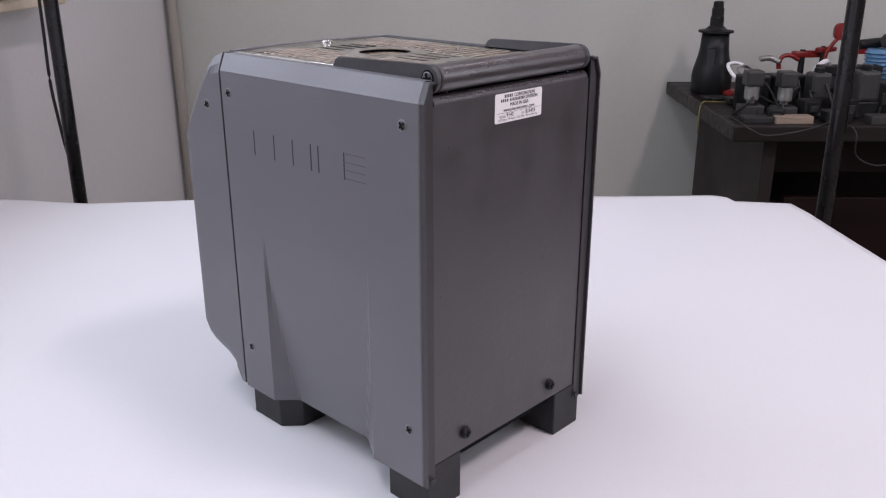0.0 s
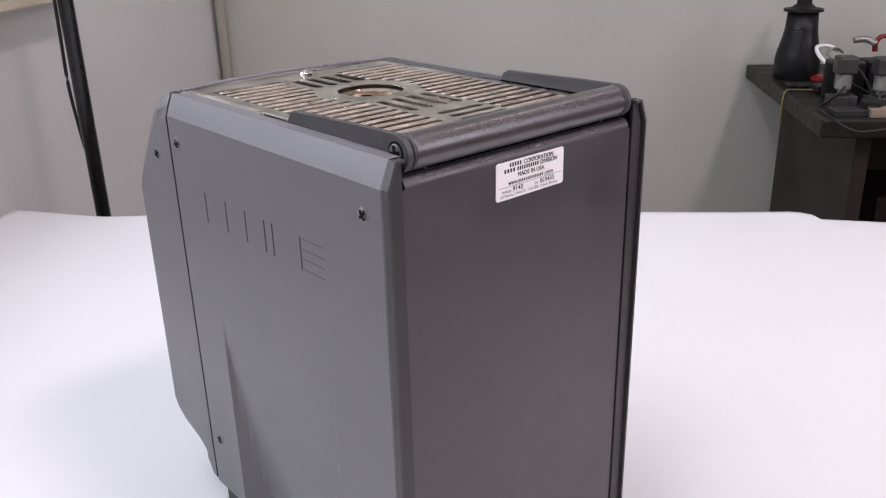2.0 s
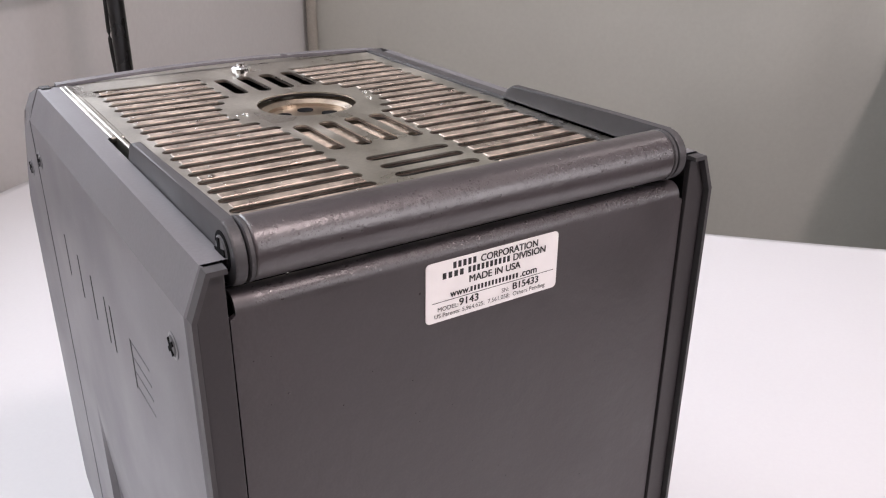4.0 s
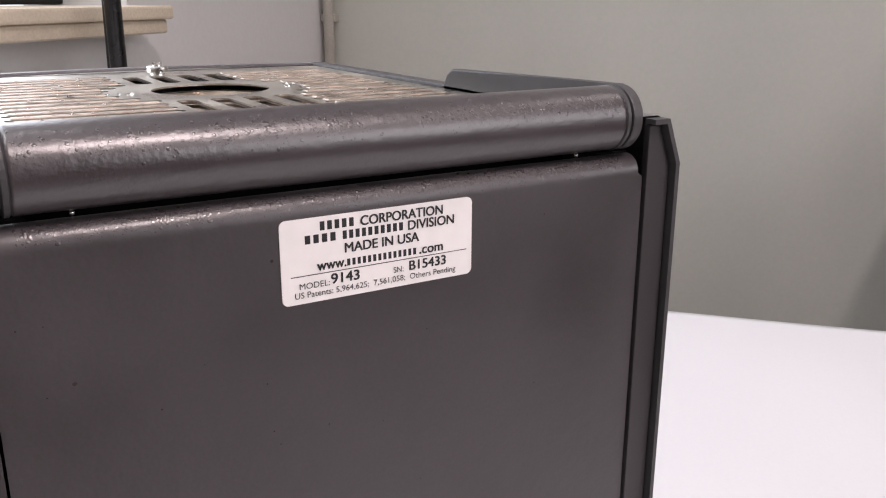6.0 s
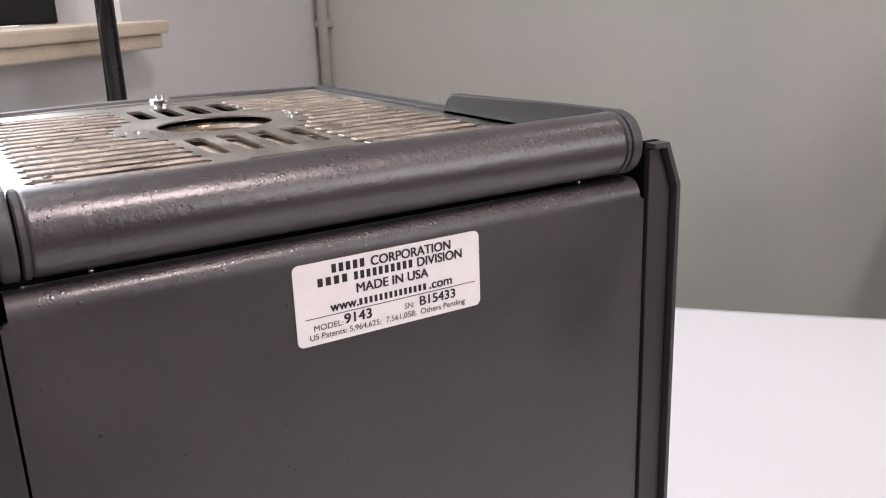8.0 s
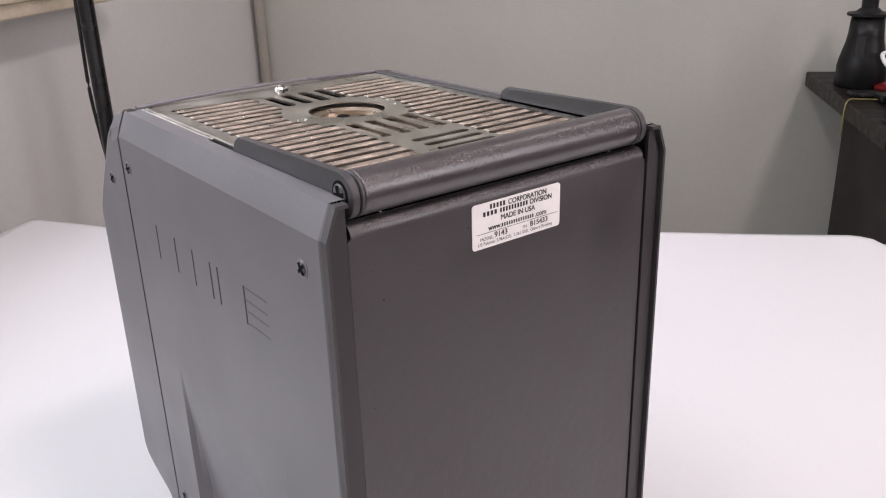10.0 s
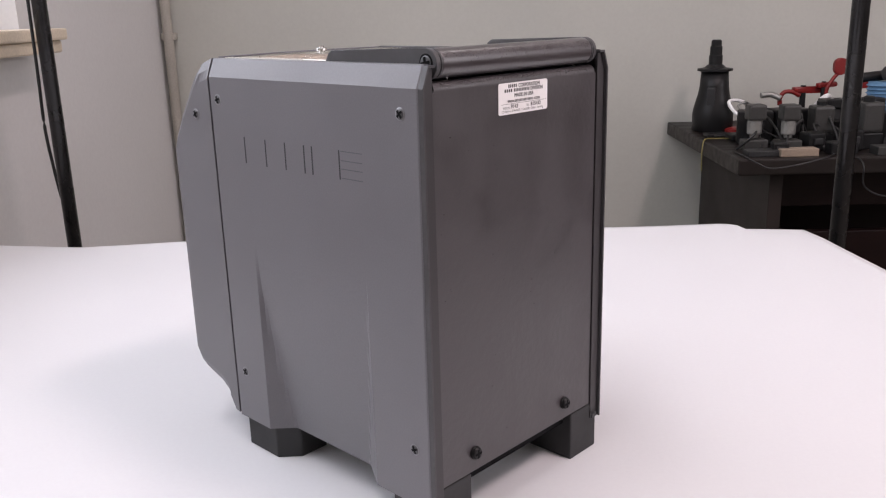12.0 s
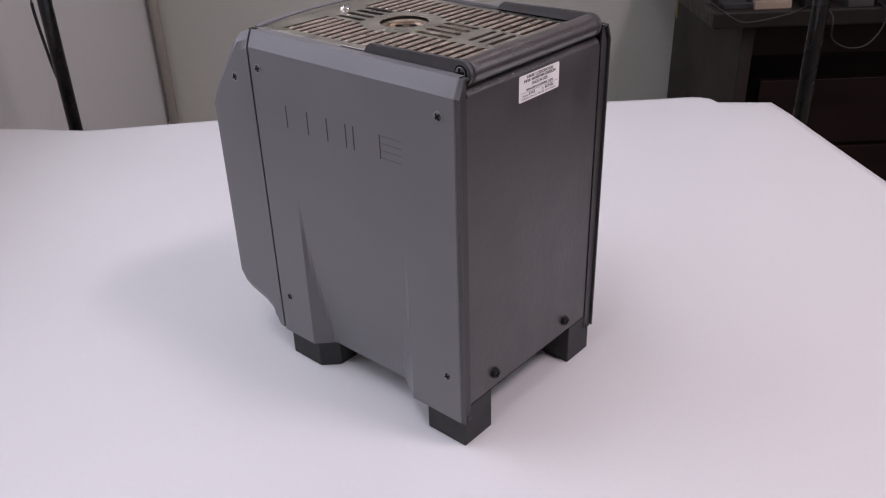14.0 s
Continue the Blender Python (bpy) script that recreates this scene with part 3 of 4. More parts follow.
# feet
for x0, x1, y0, y1, cut in ((-0.038, 0.0005, 0.002, 0.034, 0), (-0.038, 0.0005, DW - 0.032, DW - 0.001, 0), (-0.203, -0.154, 0.002, 0.038, 1), (-0.203, -0.154, DW - 0.038, DW - 0.002, 2)):
    c = 0.013
    if cut == 1:
        outline = [(x0, y0), (x1 - c, y0), (x1, y0 + c), (x1, y1), (x0, y1)]
    elif cut == 2:
        outline = [(x0, y0), (x1, y0), (x1, y1 - c), (x1 - c, y1), (x0, y1)]
    else:
        outline = [(x0, y0), (x1, y0), (x1, y1), (x0, y1)]
    part("foot", prism(outline, TABLE_Z, ZB + 0.0015 if cut else 0.0385, None, 0.0012), M_FOOT, well, "black rubber block foot")


# perforated top plate
def slot_points(x, y, lx, ly):
    """A rounded slot, its centre and its outer lengths."""
    r = min(lx, ly) / 2
    pts = []
    for cx, cy, a0 in ((lx / 2 - r, ly / 2 - r, 0), (-lx / 2 + r, ly / 2 - r, 90), (-lx / 2 + r, -ly / 2 + r, 180), (lx / 2 - r, -ly / 2 + r, 270)):
        pts += [(x + cx + r * math.cos(radians(a0 + 22.5 * k)), y + cy + r * math.sin(radians(a0 + 22.5 * k))) for k in range(5)]
    return pts


WELL_X, WELL_Y, WELL_R = -0.128, 0.0875, 0.0190
PLATE_X0, PLATE_X1, PLATE_Y0, PLATE_Y1, PLATE_Z = -0.2065, -0.0125, 0.0160, DW - 0.0160, 0.2895


def plate_slots():
    out = []
    for k in range(20):
        x = -0.0220 - 0.0088 * k
        inner = 0.0655
        if abs(x - WELL_X) < 0.030:
            inner = WELL_Y - math.sqrt(max(0.0, 0.031 ** 2 - (x - WELL_X) ** 2)) - 0.001
        inner = min(inner, 0.0655)
        y0, y1 = 0.0215, inner
        out.append((x, (y0 + y1) / 2, 0.0044, y1 - y0))
        out.append((x, DW - (y0 + y1) / 2, 0.0044, y1 - y0))
    for k in range(4):
        y = WELL_Y - 0.0150 + 0.0100 * k
        out.append((-0.1710, y, 0.0300, 0.0058))
        out.append((-0.0830, y - 0.001, 0.0340, 0.0060))
    for k in range(4):
        out.append((-0.0240 - 0.0092 * k, WELL_Y + 0.001, 0.0048, 0.0300))
    return out


def top_plate():
    cu = bpy.data.curves.new("plate", "CURVE")
    cu.dimensions, cu.fill_mode = "2D", "BOTH"
    cu.extrude = 0.00030

    def ring(pts):
        sp = cu.splines.new("POLY")
        sp.points.add(len(pts) - 1)
        for p, (x, y) in zip(sp.points, pts):
            p.co = (x, y, 0, 1)
        sp.use_cyclic_u = True
    front = [(PLATE_X0 - 0.011 * (1 - (2 * k / 12 - 1) ** 2), PLATE_Y1 + (PLATE_Y0 - PLATE_Y1) * k / 12) for k in range(13)]
    ring([(PLATE_X1, PLATE_Y0), (PLATE_X1, PLATE_Y1)] + front)
    for x, y, lx, ly in plate_slots():
        ring(slot_points(x, y, lx, ly))
    ring([(WELL_X + WELL_R * math.cos(2 * math.pi * k / 48), WELL_Y + WELL_R * math.sin(2 * math.pi * k / 48)) for k in range(48)])
    ob = bpy.data.objects.new("plate", cu)
    scene.collection.objects.link(ob)
    me = bpy.data.meshes.new_from_object(ob.evaluated_get(bpy.context.evaluated_depsgraph_get()))
    bpy.data.objects.remove(ob)
    me.transform(Matrix.Translation((0, 0, PLATE_Z)))
    me.materials.clear()
    me.materials.append(M_STEEL)
    o = new("top_grille", me)
    o.parent = well
    return tagged(o, "perforated stainless steel top plate, wet and smeared")


grille = top_plate()


def slot_lip(x, y, lx, ly):
    """The turned-down wall of one slot."""
    bm = bmesh.new()
    ring = slot_points(x, y, lx, ly)
    low = [bm.verts.new((a, b, PLATE_Z - 0.0009)) for a, b in ring]
    high = [bm.verts.new((a, b, PLATE_Z - 0.0002)) for a, b in ring]
    for k in range(len(ring)):
        m = (k + 1) % len(ring)
        bm.faces.new((low[k], low[m], high[m], high[k]))
    return bm


for spot in plate_slots():
    part("slot_lip", slot_lip(*spot), M_LIP, grille)
for (xa, ya, _, la), (xb, yb, _, lb) in zip(plate_slots()[:40], plate_slots()[2:40]):
    side, long = (1 if ya > WELL_Y else -1), min(la, lb) - 0.0035
    edge = ya + side * (la / 2 - 0.0018)
    lo, hi = sorted((edge, edge - side * long))
    part("rib", box((xa + xb) / 2 - 0.0020, (xa + xb) / 2 + 0.0020, lo, hi, PLATE_Z + 0.0001, PLATE_Z + 0.0006, 0.0002, 1), M_RIB, grille)
part("grille_flange", box(PLATE_X0 + 0.002, -0.09, PLATE_Y0 - 0.0025, PLATE_Y0 - 0.0008, 0.2835, 0.2905, 0.0006), M_STEEL, grille)
part("grille_edge", box(PLATE_X0 + 0.001, -0.118, 0.0116, PLATE_Y0 + 0.0004, 0.2880, 0.2903, 0.0007), M_STEEL, grille)
# far margin only: the steel edge's dark reflection put into a dark strip
part("dark_margin", box(PLATE_X0 - 0.001, -0.020, DW - 0.0158, DW - 0.0106, 0.2845, 0.2912, 0.0006), M_ARM, well)


def front_lip():
    """The thin dark lip of the front, standing a little above the plate."""
    outer, inner = [], []
    for k in range(17):
        q = 2 * k / 16 - 1
        y = 0.0112 + (DW - 0.0224) * k / 16
        x = PLATE_X0 - 0.0113 * (1 - q * q)
        inner.append((x - 0.0004, y))
        outer.append((x - 0.0058, y))
    return prism(inner + outer[::-1], 0.2870, 0.2908)


part("front_lip", front_lip(), M_SIDE, well)
# added sheet, coloured as the shade seen through the slots
part("shade_tray", box(-0.205, -0.022, 0.0185, DW - 0.0185, 0.2735, 0.2800), M_CAVITY_SHADE, well, "near-black tray, its colour standing in for the shaded cavity")
part("heat_shield", box(-0.099, -0.078, WELL_Y - 0.021, WELL_Y + 0.021, 0.2862, 0.2874, 0.0004), M_INSUL, well, "stained tan plate below the middle slots")
prof = [(WELL_R + 0.004, 0.270), (WELL_R + 0.004, 0.2872), (WELL_R - 0.001, 0.2872), (WELL_R - 0.0035, 0.286), (WELL_R - 0.0035, 0.2846), (0.004, 0.2846)]
wellm = Matrix.Translation((WELL_X, WELL_Y, 0))
part("well_collar", turned(prof, 48, wellm), M_WELL, well, "bright turned metal well mouth", smooth=False)
# flat discs whose dark colour stands in for the shade down the bores
for a in range(5):
    ang = a * 1.2566 + 0.3
    part("bore_shade", turned([(0.0032, 0.2840), (0.0032, 0.2848), (0.0022, 0.2849)], 20, Matrix.Translation((WELL_X + 0.0095 * math.cos(ang), WELL_Y + 0.0095 * math.sin(ang), 0))), M_HOLLOW_SHADE, well)
part("thumb_nut", turned([(0.0026, 0.2898), (0.0026, 0.2908), (0.0040, 0.2910), (0.0041, 0.2928), (0.0034, 0.2934), (0.0018, 0.2936), (0.0018, 0.2948)], 14, Matrix.Translation((-0.1905, 0.0845, 0))), M_CHROME, well, "small bright knurled nut")

# brand relief on the side: plain bars only, groove shade put into their colour
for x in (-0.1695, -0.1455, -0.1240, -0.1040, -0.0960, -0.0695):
    part("groove_shade_bar", box(x - 0.00055, x + 0.00055, -0.00012, 0.0005, 0.2225, 0.2400), M_GROOVE_SHADE, left_panel)
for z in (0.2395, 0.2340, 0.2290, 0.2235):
    part("groove_shade_bar", box(-0.068, -0.0485, -0.0001, 0.0005, z - 0.0003, z + 0.0003), M_GROOVE_SHADE_SOFT, left_panel)

# ---- the maker's label ----
LAB_Y0, LAB_Y1, LAB_Z0, LAB_Z1 = 0.0635, 0.1098, 0.2573, 0.2756


def rounded(y0, y1, z0, z1, r):
    pts = []
    for cy, cz, a0 in ((y1 - r, z1 - r, 0), (y0 + r, z1 - r, 90), (y0 + r, z0 + r, 180), (y1 - r, z0 + r, 270)):
        pts += [(cy + r * math.cos(radians(a0 + 18 * k)), cz + r * math.sin(radians(a0 + 18 * k))) for k in range(6)]
    return pts


UPRIGHT = Matrix(((0, 0, 1, 0), (1, 0, 0, 0), (0, 1, 0, 0), (0, 0, 0, 1)))
sticker = part("maker_label", prism(rounded(LAB_Y0, LAB_Y1, LAB_Z0, LAB_Z1, 0.0014), 0.00005, 0.0003, UPRIGHT), M_LABEL, well, "white sticker with black printed lines")


def ink_bar(y0, y1, z0, z1):
    part("print_bar", box(0.00025, 0.00036, y0, y1, z0, z1), M_INK, sticker)


def ink_text(words, y, z, size, width=None, bold=False):
    cu = bpy.data.curves.new("print", "FONT")
    cu.body, cu.size = words, 1.0
    ob = bpy.data.objects.new("print", cu)
    scene.collection.objects.link(ob)
    me = bpy.data.meshes.new_from_object(ob.evaluated_get(bpy.context.evaluated_depsgraph_get()))
    bpy.data.objects.remove(ob)
    me.transform(Matrix.Diagonal((size, size, 1, 1)))
    if width:
        span = max(v.co.x for v in me.vertices)
        me.transform(Matrix.Diagonal((width / span, 1, 1, 1)))
    if bold:
        bm = bmesh.new()
        for k, (dx, dy) in enumerate(((-1, -1), (-1, 1), (1, -1), (1, 1), (0, 0))):
            double = me.copy()
            double.transform(Matrix.Translation((dx * size * 0.024, dy * size * 0.012, k * 4e-6)))
            bm.from_mesh(double)
            bpy.data.meshes.remove(double)
        bm.to_mesh(me)
        bm.free()
    me.transform(Matrix.Translation((0.00042, y, z)) @ UPRIGHT)
    me.materials.clear()
    me.materials.append(M_INK)
    o = new("print_line", me)
    o.parent = sticker


def lab(fy, fz):
    return LAB_Y0 + (LAB_Y1 - LAB_Y0) * fy, LAB_Z1 - (LAB_Z1 - LAB_Z0) * fz


# first two lines and the web line hold makers' names: bars with the plain words lettered
def line_bar(f0, f1, g0, g1, count=1, fill=0.70):
    """One bar, or a row of narrow ones, each as wide as a printed character."""
    step = (f1 - f0) / count
    for k in range(count):
        a, z1 = lab(f0 + step * k, g0)
        b, z0 = lab(f0 + step * (k + (fill if count > 1 else 1.0)), g1)
        ink_bar(a, b, z0, z1)


W = LAB_Y1 - LAB_Y0
line_bar(0.192, 0.372, 0.055, 0.160, 5, 0.62)
ink_text("CORPORATION", *lab(0.390, 0.165), 0.0030, W * 0.440, True)
line_bar(0.118, 0.282, 0.200, 0.300, 4, 0.62)
line_bar(0.302, 0.625, 0.200, 0.300, 10, 0.62)
ink_text("DIVISION", *lab(0.636, 0.305), 0.0030, W * 0.258, True)
ink_text("MADE IN USA", *lab(0.306, 0.462), 0.0030, W * 0.392, True)
ink_text("www.", *lab(0.172, 0.628), 0.0031, W * 0.142, True)
line_bar(0.320, 0.694, 0.545, 0.628, 14, 0.58)
ink_text(".com", *lab(0.698, 0.628), 0.0031, W * 0.133, True)
line_bar(0.045, 0.970, 0.664, 0.673)
ink_text("MODEL:", *lab(0.080, 0.825), 0.0019, W * 0.150)
ink_text("9143", *lab(0.235, 0.815), 0.0032, W * 0.144, True)
ink_text("SN:", *lab(0.557, 0.815), 0.0019, W * 0.055)
ink_text("B15433", *lab(0.640, 0.815), 0.0031, W * 0.208, True)
ink_text("US Patents: 5,964,625;  7,561,058;  Others Pending", *lab(0.057, 0.930), 0.0019, W * 0.848)

# ---- water drops on the bar and the fold ----
def drops():
    rng = random.Random(7)
    bm = bmesh.new()

    def drop(p, n, r, h):
        q = n.to_track_quat("Z", "Y")
        rings, sides = [], 8
        sx = rng.uniform(0.8, 1.3)
        for rr, hh in ((1.0, -0.05), (0.88, 0.5), (0.55, 0.85)):
            rings.append([bm.verts.new(p + q @ Vector((r * sx * rr * math.cos(a), r * rr * math.sin(a), h * hh))) for a in (2 * math.pi * i / sides for i in range(sides))])
        top = bm.verts.new(p + q @ Vector((0, 0, h)))
        for a, b in zip(rings, rings[1:]):
            for i in range(sides):
                bm.faces.new((a[i], a[(i + 1) % sides], b[(i + 1) % sides], b[i]))
        for i in range(sides):
            bm.faces.new((rings[-1][i], rings[-1][(i + 1) % sides], top))
    for _ in range(2600):
        y = rng.uniform(0.017, DW - 0.017)
        if noise.noise(Vector((y * 60, 3.1, 0))) + rng.uniform(-0.4, 0.4) < -0.05:
            continue
        a = radians(rng.gauss(36, 11))
        n = Vector((math.cos(a), 0, math.sin(a)))
        r = 0.00011 + 0.00036 * rng.random() ** 6
        drop(Vector((BX, y, BZ)) + n * BR, n, r, r * 0.10)
    for _ in range(2200):
        y = rng.uniform(0.016, DW - 0.016)
        a = radians(rng.gauss(42, 12))
        n = Vector((math.cos(a), 0, math.sin(a)))
        r = 0.00012 + 0.00034 * rng.random() ** 7
        drop(Vector((-0.0047, y, 0.2758)) + n * 0.0047, n, r, r * 0.09)
    # dried spots and thin runs on the sheet below
    for _ in range(260):
        y, z = rng.uniform(0.013, DW - 0.014), rng.uniform(0.05, 0.272)
        if noise.noise(Vector((y * 38, z * 30, 5.0))) + rng.uniform(-0.25, 0.25) < 0.10:
            continue
        if LAB_Y0 - 0.001 < y < LAB_Y1 + 0.001 and LAB_Z0 - 0.001 < z < LAB_Z1 + 0.001:
            continue
        r = 0.00014 + 0.00028 * rng.random() ** 4
        drop(Vector((0.0, y, z)), Vector((1, 0, 0)), r, r * 0.04)
    return bm


single("water_drops", drops(), M_WATER, "small water drops beading on the handle bar", "water drops", WELL_POSE, kind="stuff", smooth=True)

def plate_drops():
    rng = random.Random(11)
    bm = bmesh.new()
    for _ in range(190):
        k = rng.randrange(19)
        x = -0.0220 - 0.0088 * (k + 0.5) + rng.uniform(-0.0006, 0.0006)
        y = rng.choice((rng.uniform(0.024, 0.062), rng.uniform(0.110, 0.148)))
        if k < 2 and rng.random() < 0.6:
            x, y = rng.uniform(-0.0175, -0.0150), rng.uniform(0.03, 0.14)
        rad = 0.0004 + 0.0009 * rng.random() ** 3
        bmesh.ops.create_icosphere(bm, subdivisions=2, radius=rad, matrix=Matrix.Translation((x, y, PLATE_Z + 0.0006)) @ Matrix.Diagonal((rng.uniform(0.9, 1.6), 1, 0.45, 1)))
    return bm


single("plate_drops", plate_drops(), glass("clear_water", (1, 1, 1), 0.02), "clear water drops lying on the steel grille", "water drops", WELL_POSE, kind="stuff", smooth=True)

# beads in chrome: the drops' bright glint is put into the material
beads = bmesh.new()
for y in (0.0261, 0.1439):
    bmesh.ops.create_icosphere(beads, subdivisions=2, radius=0.0006, matrix=Matrix.Translation((-0.0049, y, 0.2812)))
single("water_bead_glints", beads, M_CHROME, "two water beads on the folded sheet edge, their glint made of mirror metal", "water drops", WELL_POSE, kind="stuff", smooth=True)

# ---- two black stands behind the table ----
def stand(u, v, r, label):
    st = thing("backdrop_stand", ROOM @ pose(u, v, FLOOR_Z), label, "stand", "backdrop stands")
    part("pole", turned([(r, 0.02), (r, 2.35)], 24), M_POLE, st, smooth=True)
    part("base_plate", turned([(0.09, 0), (0.09, 0.012), (0.03, 0.022)], 32), M_POLE, st)
    return st


stand(-0.609, 1.344, 0.0108, "tall black metal stand pole with a cable beside it")
stand(0.588, 1.30, 0.0125, "tall black metal stand pole behind the table edge")
cable = tube([(-0.630, 1.359, 0.62), (-0.632, 1.359, 0.40), (-0.634, 1.359, 0.25), (-0.636, 1.359, 0.16), (-0.632, 1.359, 0.10), (-0.625, 1.359, 0.04), (-0.614, 1.359, 0.0), (-0.602, 1.362, -0.2), (-0.592, 1.374, -0.74)], 0.0026)
single("hanging_cable", cable, M_CABLE, "thin black cable hanging down beside the pole", "cable", ROOM, smooth=True)

# ---- dark desk with clutter ----
DESK_Z, DESK_U, DESK_V0, DESK_V1 = 0.009, 0.581, 1.757, 2.366
CLUTTER = ROOM @ pose(0.0227, -0.0733, DESK_Z, 0, 0, 1.7) @ Matrix.Diagonal((1, 1, 0.88, 1))          # the heap by the wall, turned and flattened to fit the camera's view
CLUTTER_FRONT = ROOM @ pose(0.0211, -0.0682, DESK_Z, 0, 0, 1.7) @ Matrix.Diagonal((0.93, 0.93, 0.88, 1))   # the rows towards the desk's edge, also scaled to fit the camera's view
desk = thing("office_desk", ROOM @ pose(DESK_U, DESK_V0, FLOOR_Z), "dark brown wooden desk with a thick, slightly paler top", "desk")
DT = DESK_Z - FLOOR_Z
part("desktop", box(0, 1.75, 0, DESK_V1 - DESK_V0, DT - 0.034, DT, 0.005, 3), M_WOOD_TOP, desk)
part("side_panel", box(0.080, 0.108, 0.04, DESK_V1 - DESK_V0 - 0.065, 0, DT - 0.034, 0.002), M_PANEL, desk)
part("side_panel", box(1.62, 1.655, 0.06, DESK_V1 - DESK_V0 - 0.03, 0, DT - 0.034, 0.002), M_PANEL, desk)
part("front_apron", box(0.108, 1.62, 0.09, 0.115, DT - 0.12, DT - 0.034, 0.002), M_WOOD, desk)
for k in range(3):
    part("drawer_front", box(0.150, 0.56, 0.075, 0.095, 0.10 + 0.165 * k, 0.255 + 0.165 * k, 0.003), M_WOOD, desk)
part("back_board", box(0.108, 1.62, DESK_V1 - DESK_V0 - 0.08, DESK_V1 - DESK_V0 - 0.06, 0.05, DT - 0.05), M_WOOD, desk)


def on_desk(u, v, turn=0):
    return CLUTTER_FRONT @ pose(u, v, 0, 0, 0, turn)


def by_wall(u, v, turn=0):
    return CLUTTER @ pose(u, v, 0, 0, 0, turn)


bottle = thing("black_canister", by_wall(0.693, 2.240) @ Matrix.Diagonal((0.88, 0.88, 0.97, 1)), "tall black plastic canister with a flanged collar and neck", "canister")
part("body", turned([(0.053, 0), (0.056, 0.004), (0.056, 0.050), (0.053, 0.068), (0.043, 0.108), (0.040, 0.128), (0.037, 0.172)], 32), M_BLACK, bottle, smooth=True)
part("collar", turned([(0.036, 0.170), (0.048, 0.173), (0.048, 0.179), (0.030, 0.182), (0.021, 0.190)], 32), M_BLACK, bottle)
part("neck", turned([(0.0185, 0.188), (0.0185, 0.215), (0.0165, 0.218), (0.0165, 0.240), (0.0140, 0.243), (0.0140, 0.256), (0.011, 0.260)], 24), M_BLACK, bottle, smooth=False)
part("grey_patch", box(-0.011, 0.011, -0.0500, -0.034, 0.066, 0.128, 0.002), M_SLATE, bottle, "plain grey patch").rotation_euler.z = radians(-26)


def valve(u, v, s, label, turn=0):
    t = thing("solenoid_valve", on_desk(u, v, turn), label, "valve", "valves on the desk")
    part("base_block", box(-0.034 * s, 0.034 * s, -0.024 * s, 0.024 * s, 0, 0.034 * s, 0.003), M_GREY, t)
    part("stem", turned([(0.012 * s, 0.040 * s), (0.012 * s, 0.055 * s)], 16), M_SILVER, t)
    part("canister", turned([(0.019 * s, 0.050 * s), (0.0205 * s, 0.054 * s), (0.0205 * s, 0.090 * s), (0.018 * s, 0.094 * s)], 24), M_SILVER, t, "pale metal cylinder")
    part("coil_housing", box(-0.025 * s, 0.025 * s, -0.024 * s, 0.024 * s, 0.092 * s, 0.140 * s, 0.006), M_GREY, t, "grey coil housing")
    return t


def block_valve(u, v, s, label, turn=0):
    t = thing("solenoid_valve", on_desk(u, v, turn), label, "valve", "valves on the desk")
    part("base_block", box(-0.03 * s, 0.03 * s, -0.03 * s, 0.03 * s, 0, 0.045 * s, 0.003), M_BLACK, t)
    part("coil_housing", box(-0.030 * s, 0.030 * s, -0.030 * s, 0.030 * s, 0.045 * s, 0.130 * s, 0.008), M_GREY, t, "grey square coil housing")
    part("cap", turned([(0.015 * s, 0.130 * s), (0.015 * s, 0.142 * s), (0.010 * s, 0.146 * s)], 20), M_BLACK, t)
    return t


valve(0.735, 2.065, 0.80, "grey and silver solenoid valve on the dark desk")
valve(0.805, 2.045, 0.80, "grey and silver solenoid valve on the dark desk")
block_valve(0.900, 2.095, 0.78, "large grey square solenoid valve on the desk")
block_valve(0.990, 2.055, 0.86, "large grey square solenoid valve on the desk", 8)
single("wooden_block", box(-0.042, 0.042, -0.016, 0.016, 0, 0.018, 0.002), M_TAN, "small pale wooden block lying on the desk", "wooden block", on_desk(0.800, 1.975))
single("metal_plate", box(-0.035, 0.035, -0.02, 0.02, 0, 0.014, 0.002), M_SLATE, "small grey metal plate on the desk", "metal plate", on_desk(0.725, 1.990))
single("metal_plate", box(-0.03, 0.03, -0.02, 0.02, 0, 0.020, 0.002), M_GREY, "small grey metal plate on the desk", "metal plate", on_desk(0.995, 1.965))


def ball_valve(u, v, z, turn, size, label):
    t = thing("red_valve_handle", by_wall(u, v, turn) @ Matrix.Translation((0, 0, z)), label, "handle", "red handles on the desk")
    lever = prism([(-0.05 * size, -0.016 * size), (0.03 * size, -0.012 * size), (0.09 * size, -0.016 * size), (0.10 * size, 0), (0.09 * size, 0.016 * size), (0.03 * size, 0.012 * size), (-0.05 * size, 0.016 * size)], 0.010 * size, 0.044 * size, None, 0.006)
    part("lever", lever, M_RED, t)
    part("hub", turned([(0.016 * size, -z), (0.013 * size, -0.012), (0.012 * size, 0.050 * size)], 20), M_BLACK, t)
    return t


ball_valve(0.905, 2.215, 0.095, 5, 0.55, "red plastic lever handle lying among valves")
ball_valve(0.950, 2.205, 0.112, 20, 0.42, "red plastic lever handle lying among valves")
ball_valve(1.035, 2.215, 0.105, -10, 0.55, "red plastic lever handle lying among valves")
up = thing("red_valve_handle", by_wall(0.985, 2.20), "upright red plastic paddle handle", "handle", "red handles on the desk")
part("rod", tube([(-0.03, 0, 0), (-0.03, 0, 0.10), (-0.018, 0, 0.135), (0.0, 0, 0.16)], 0.005), M_RED, up, smooth=True)
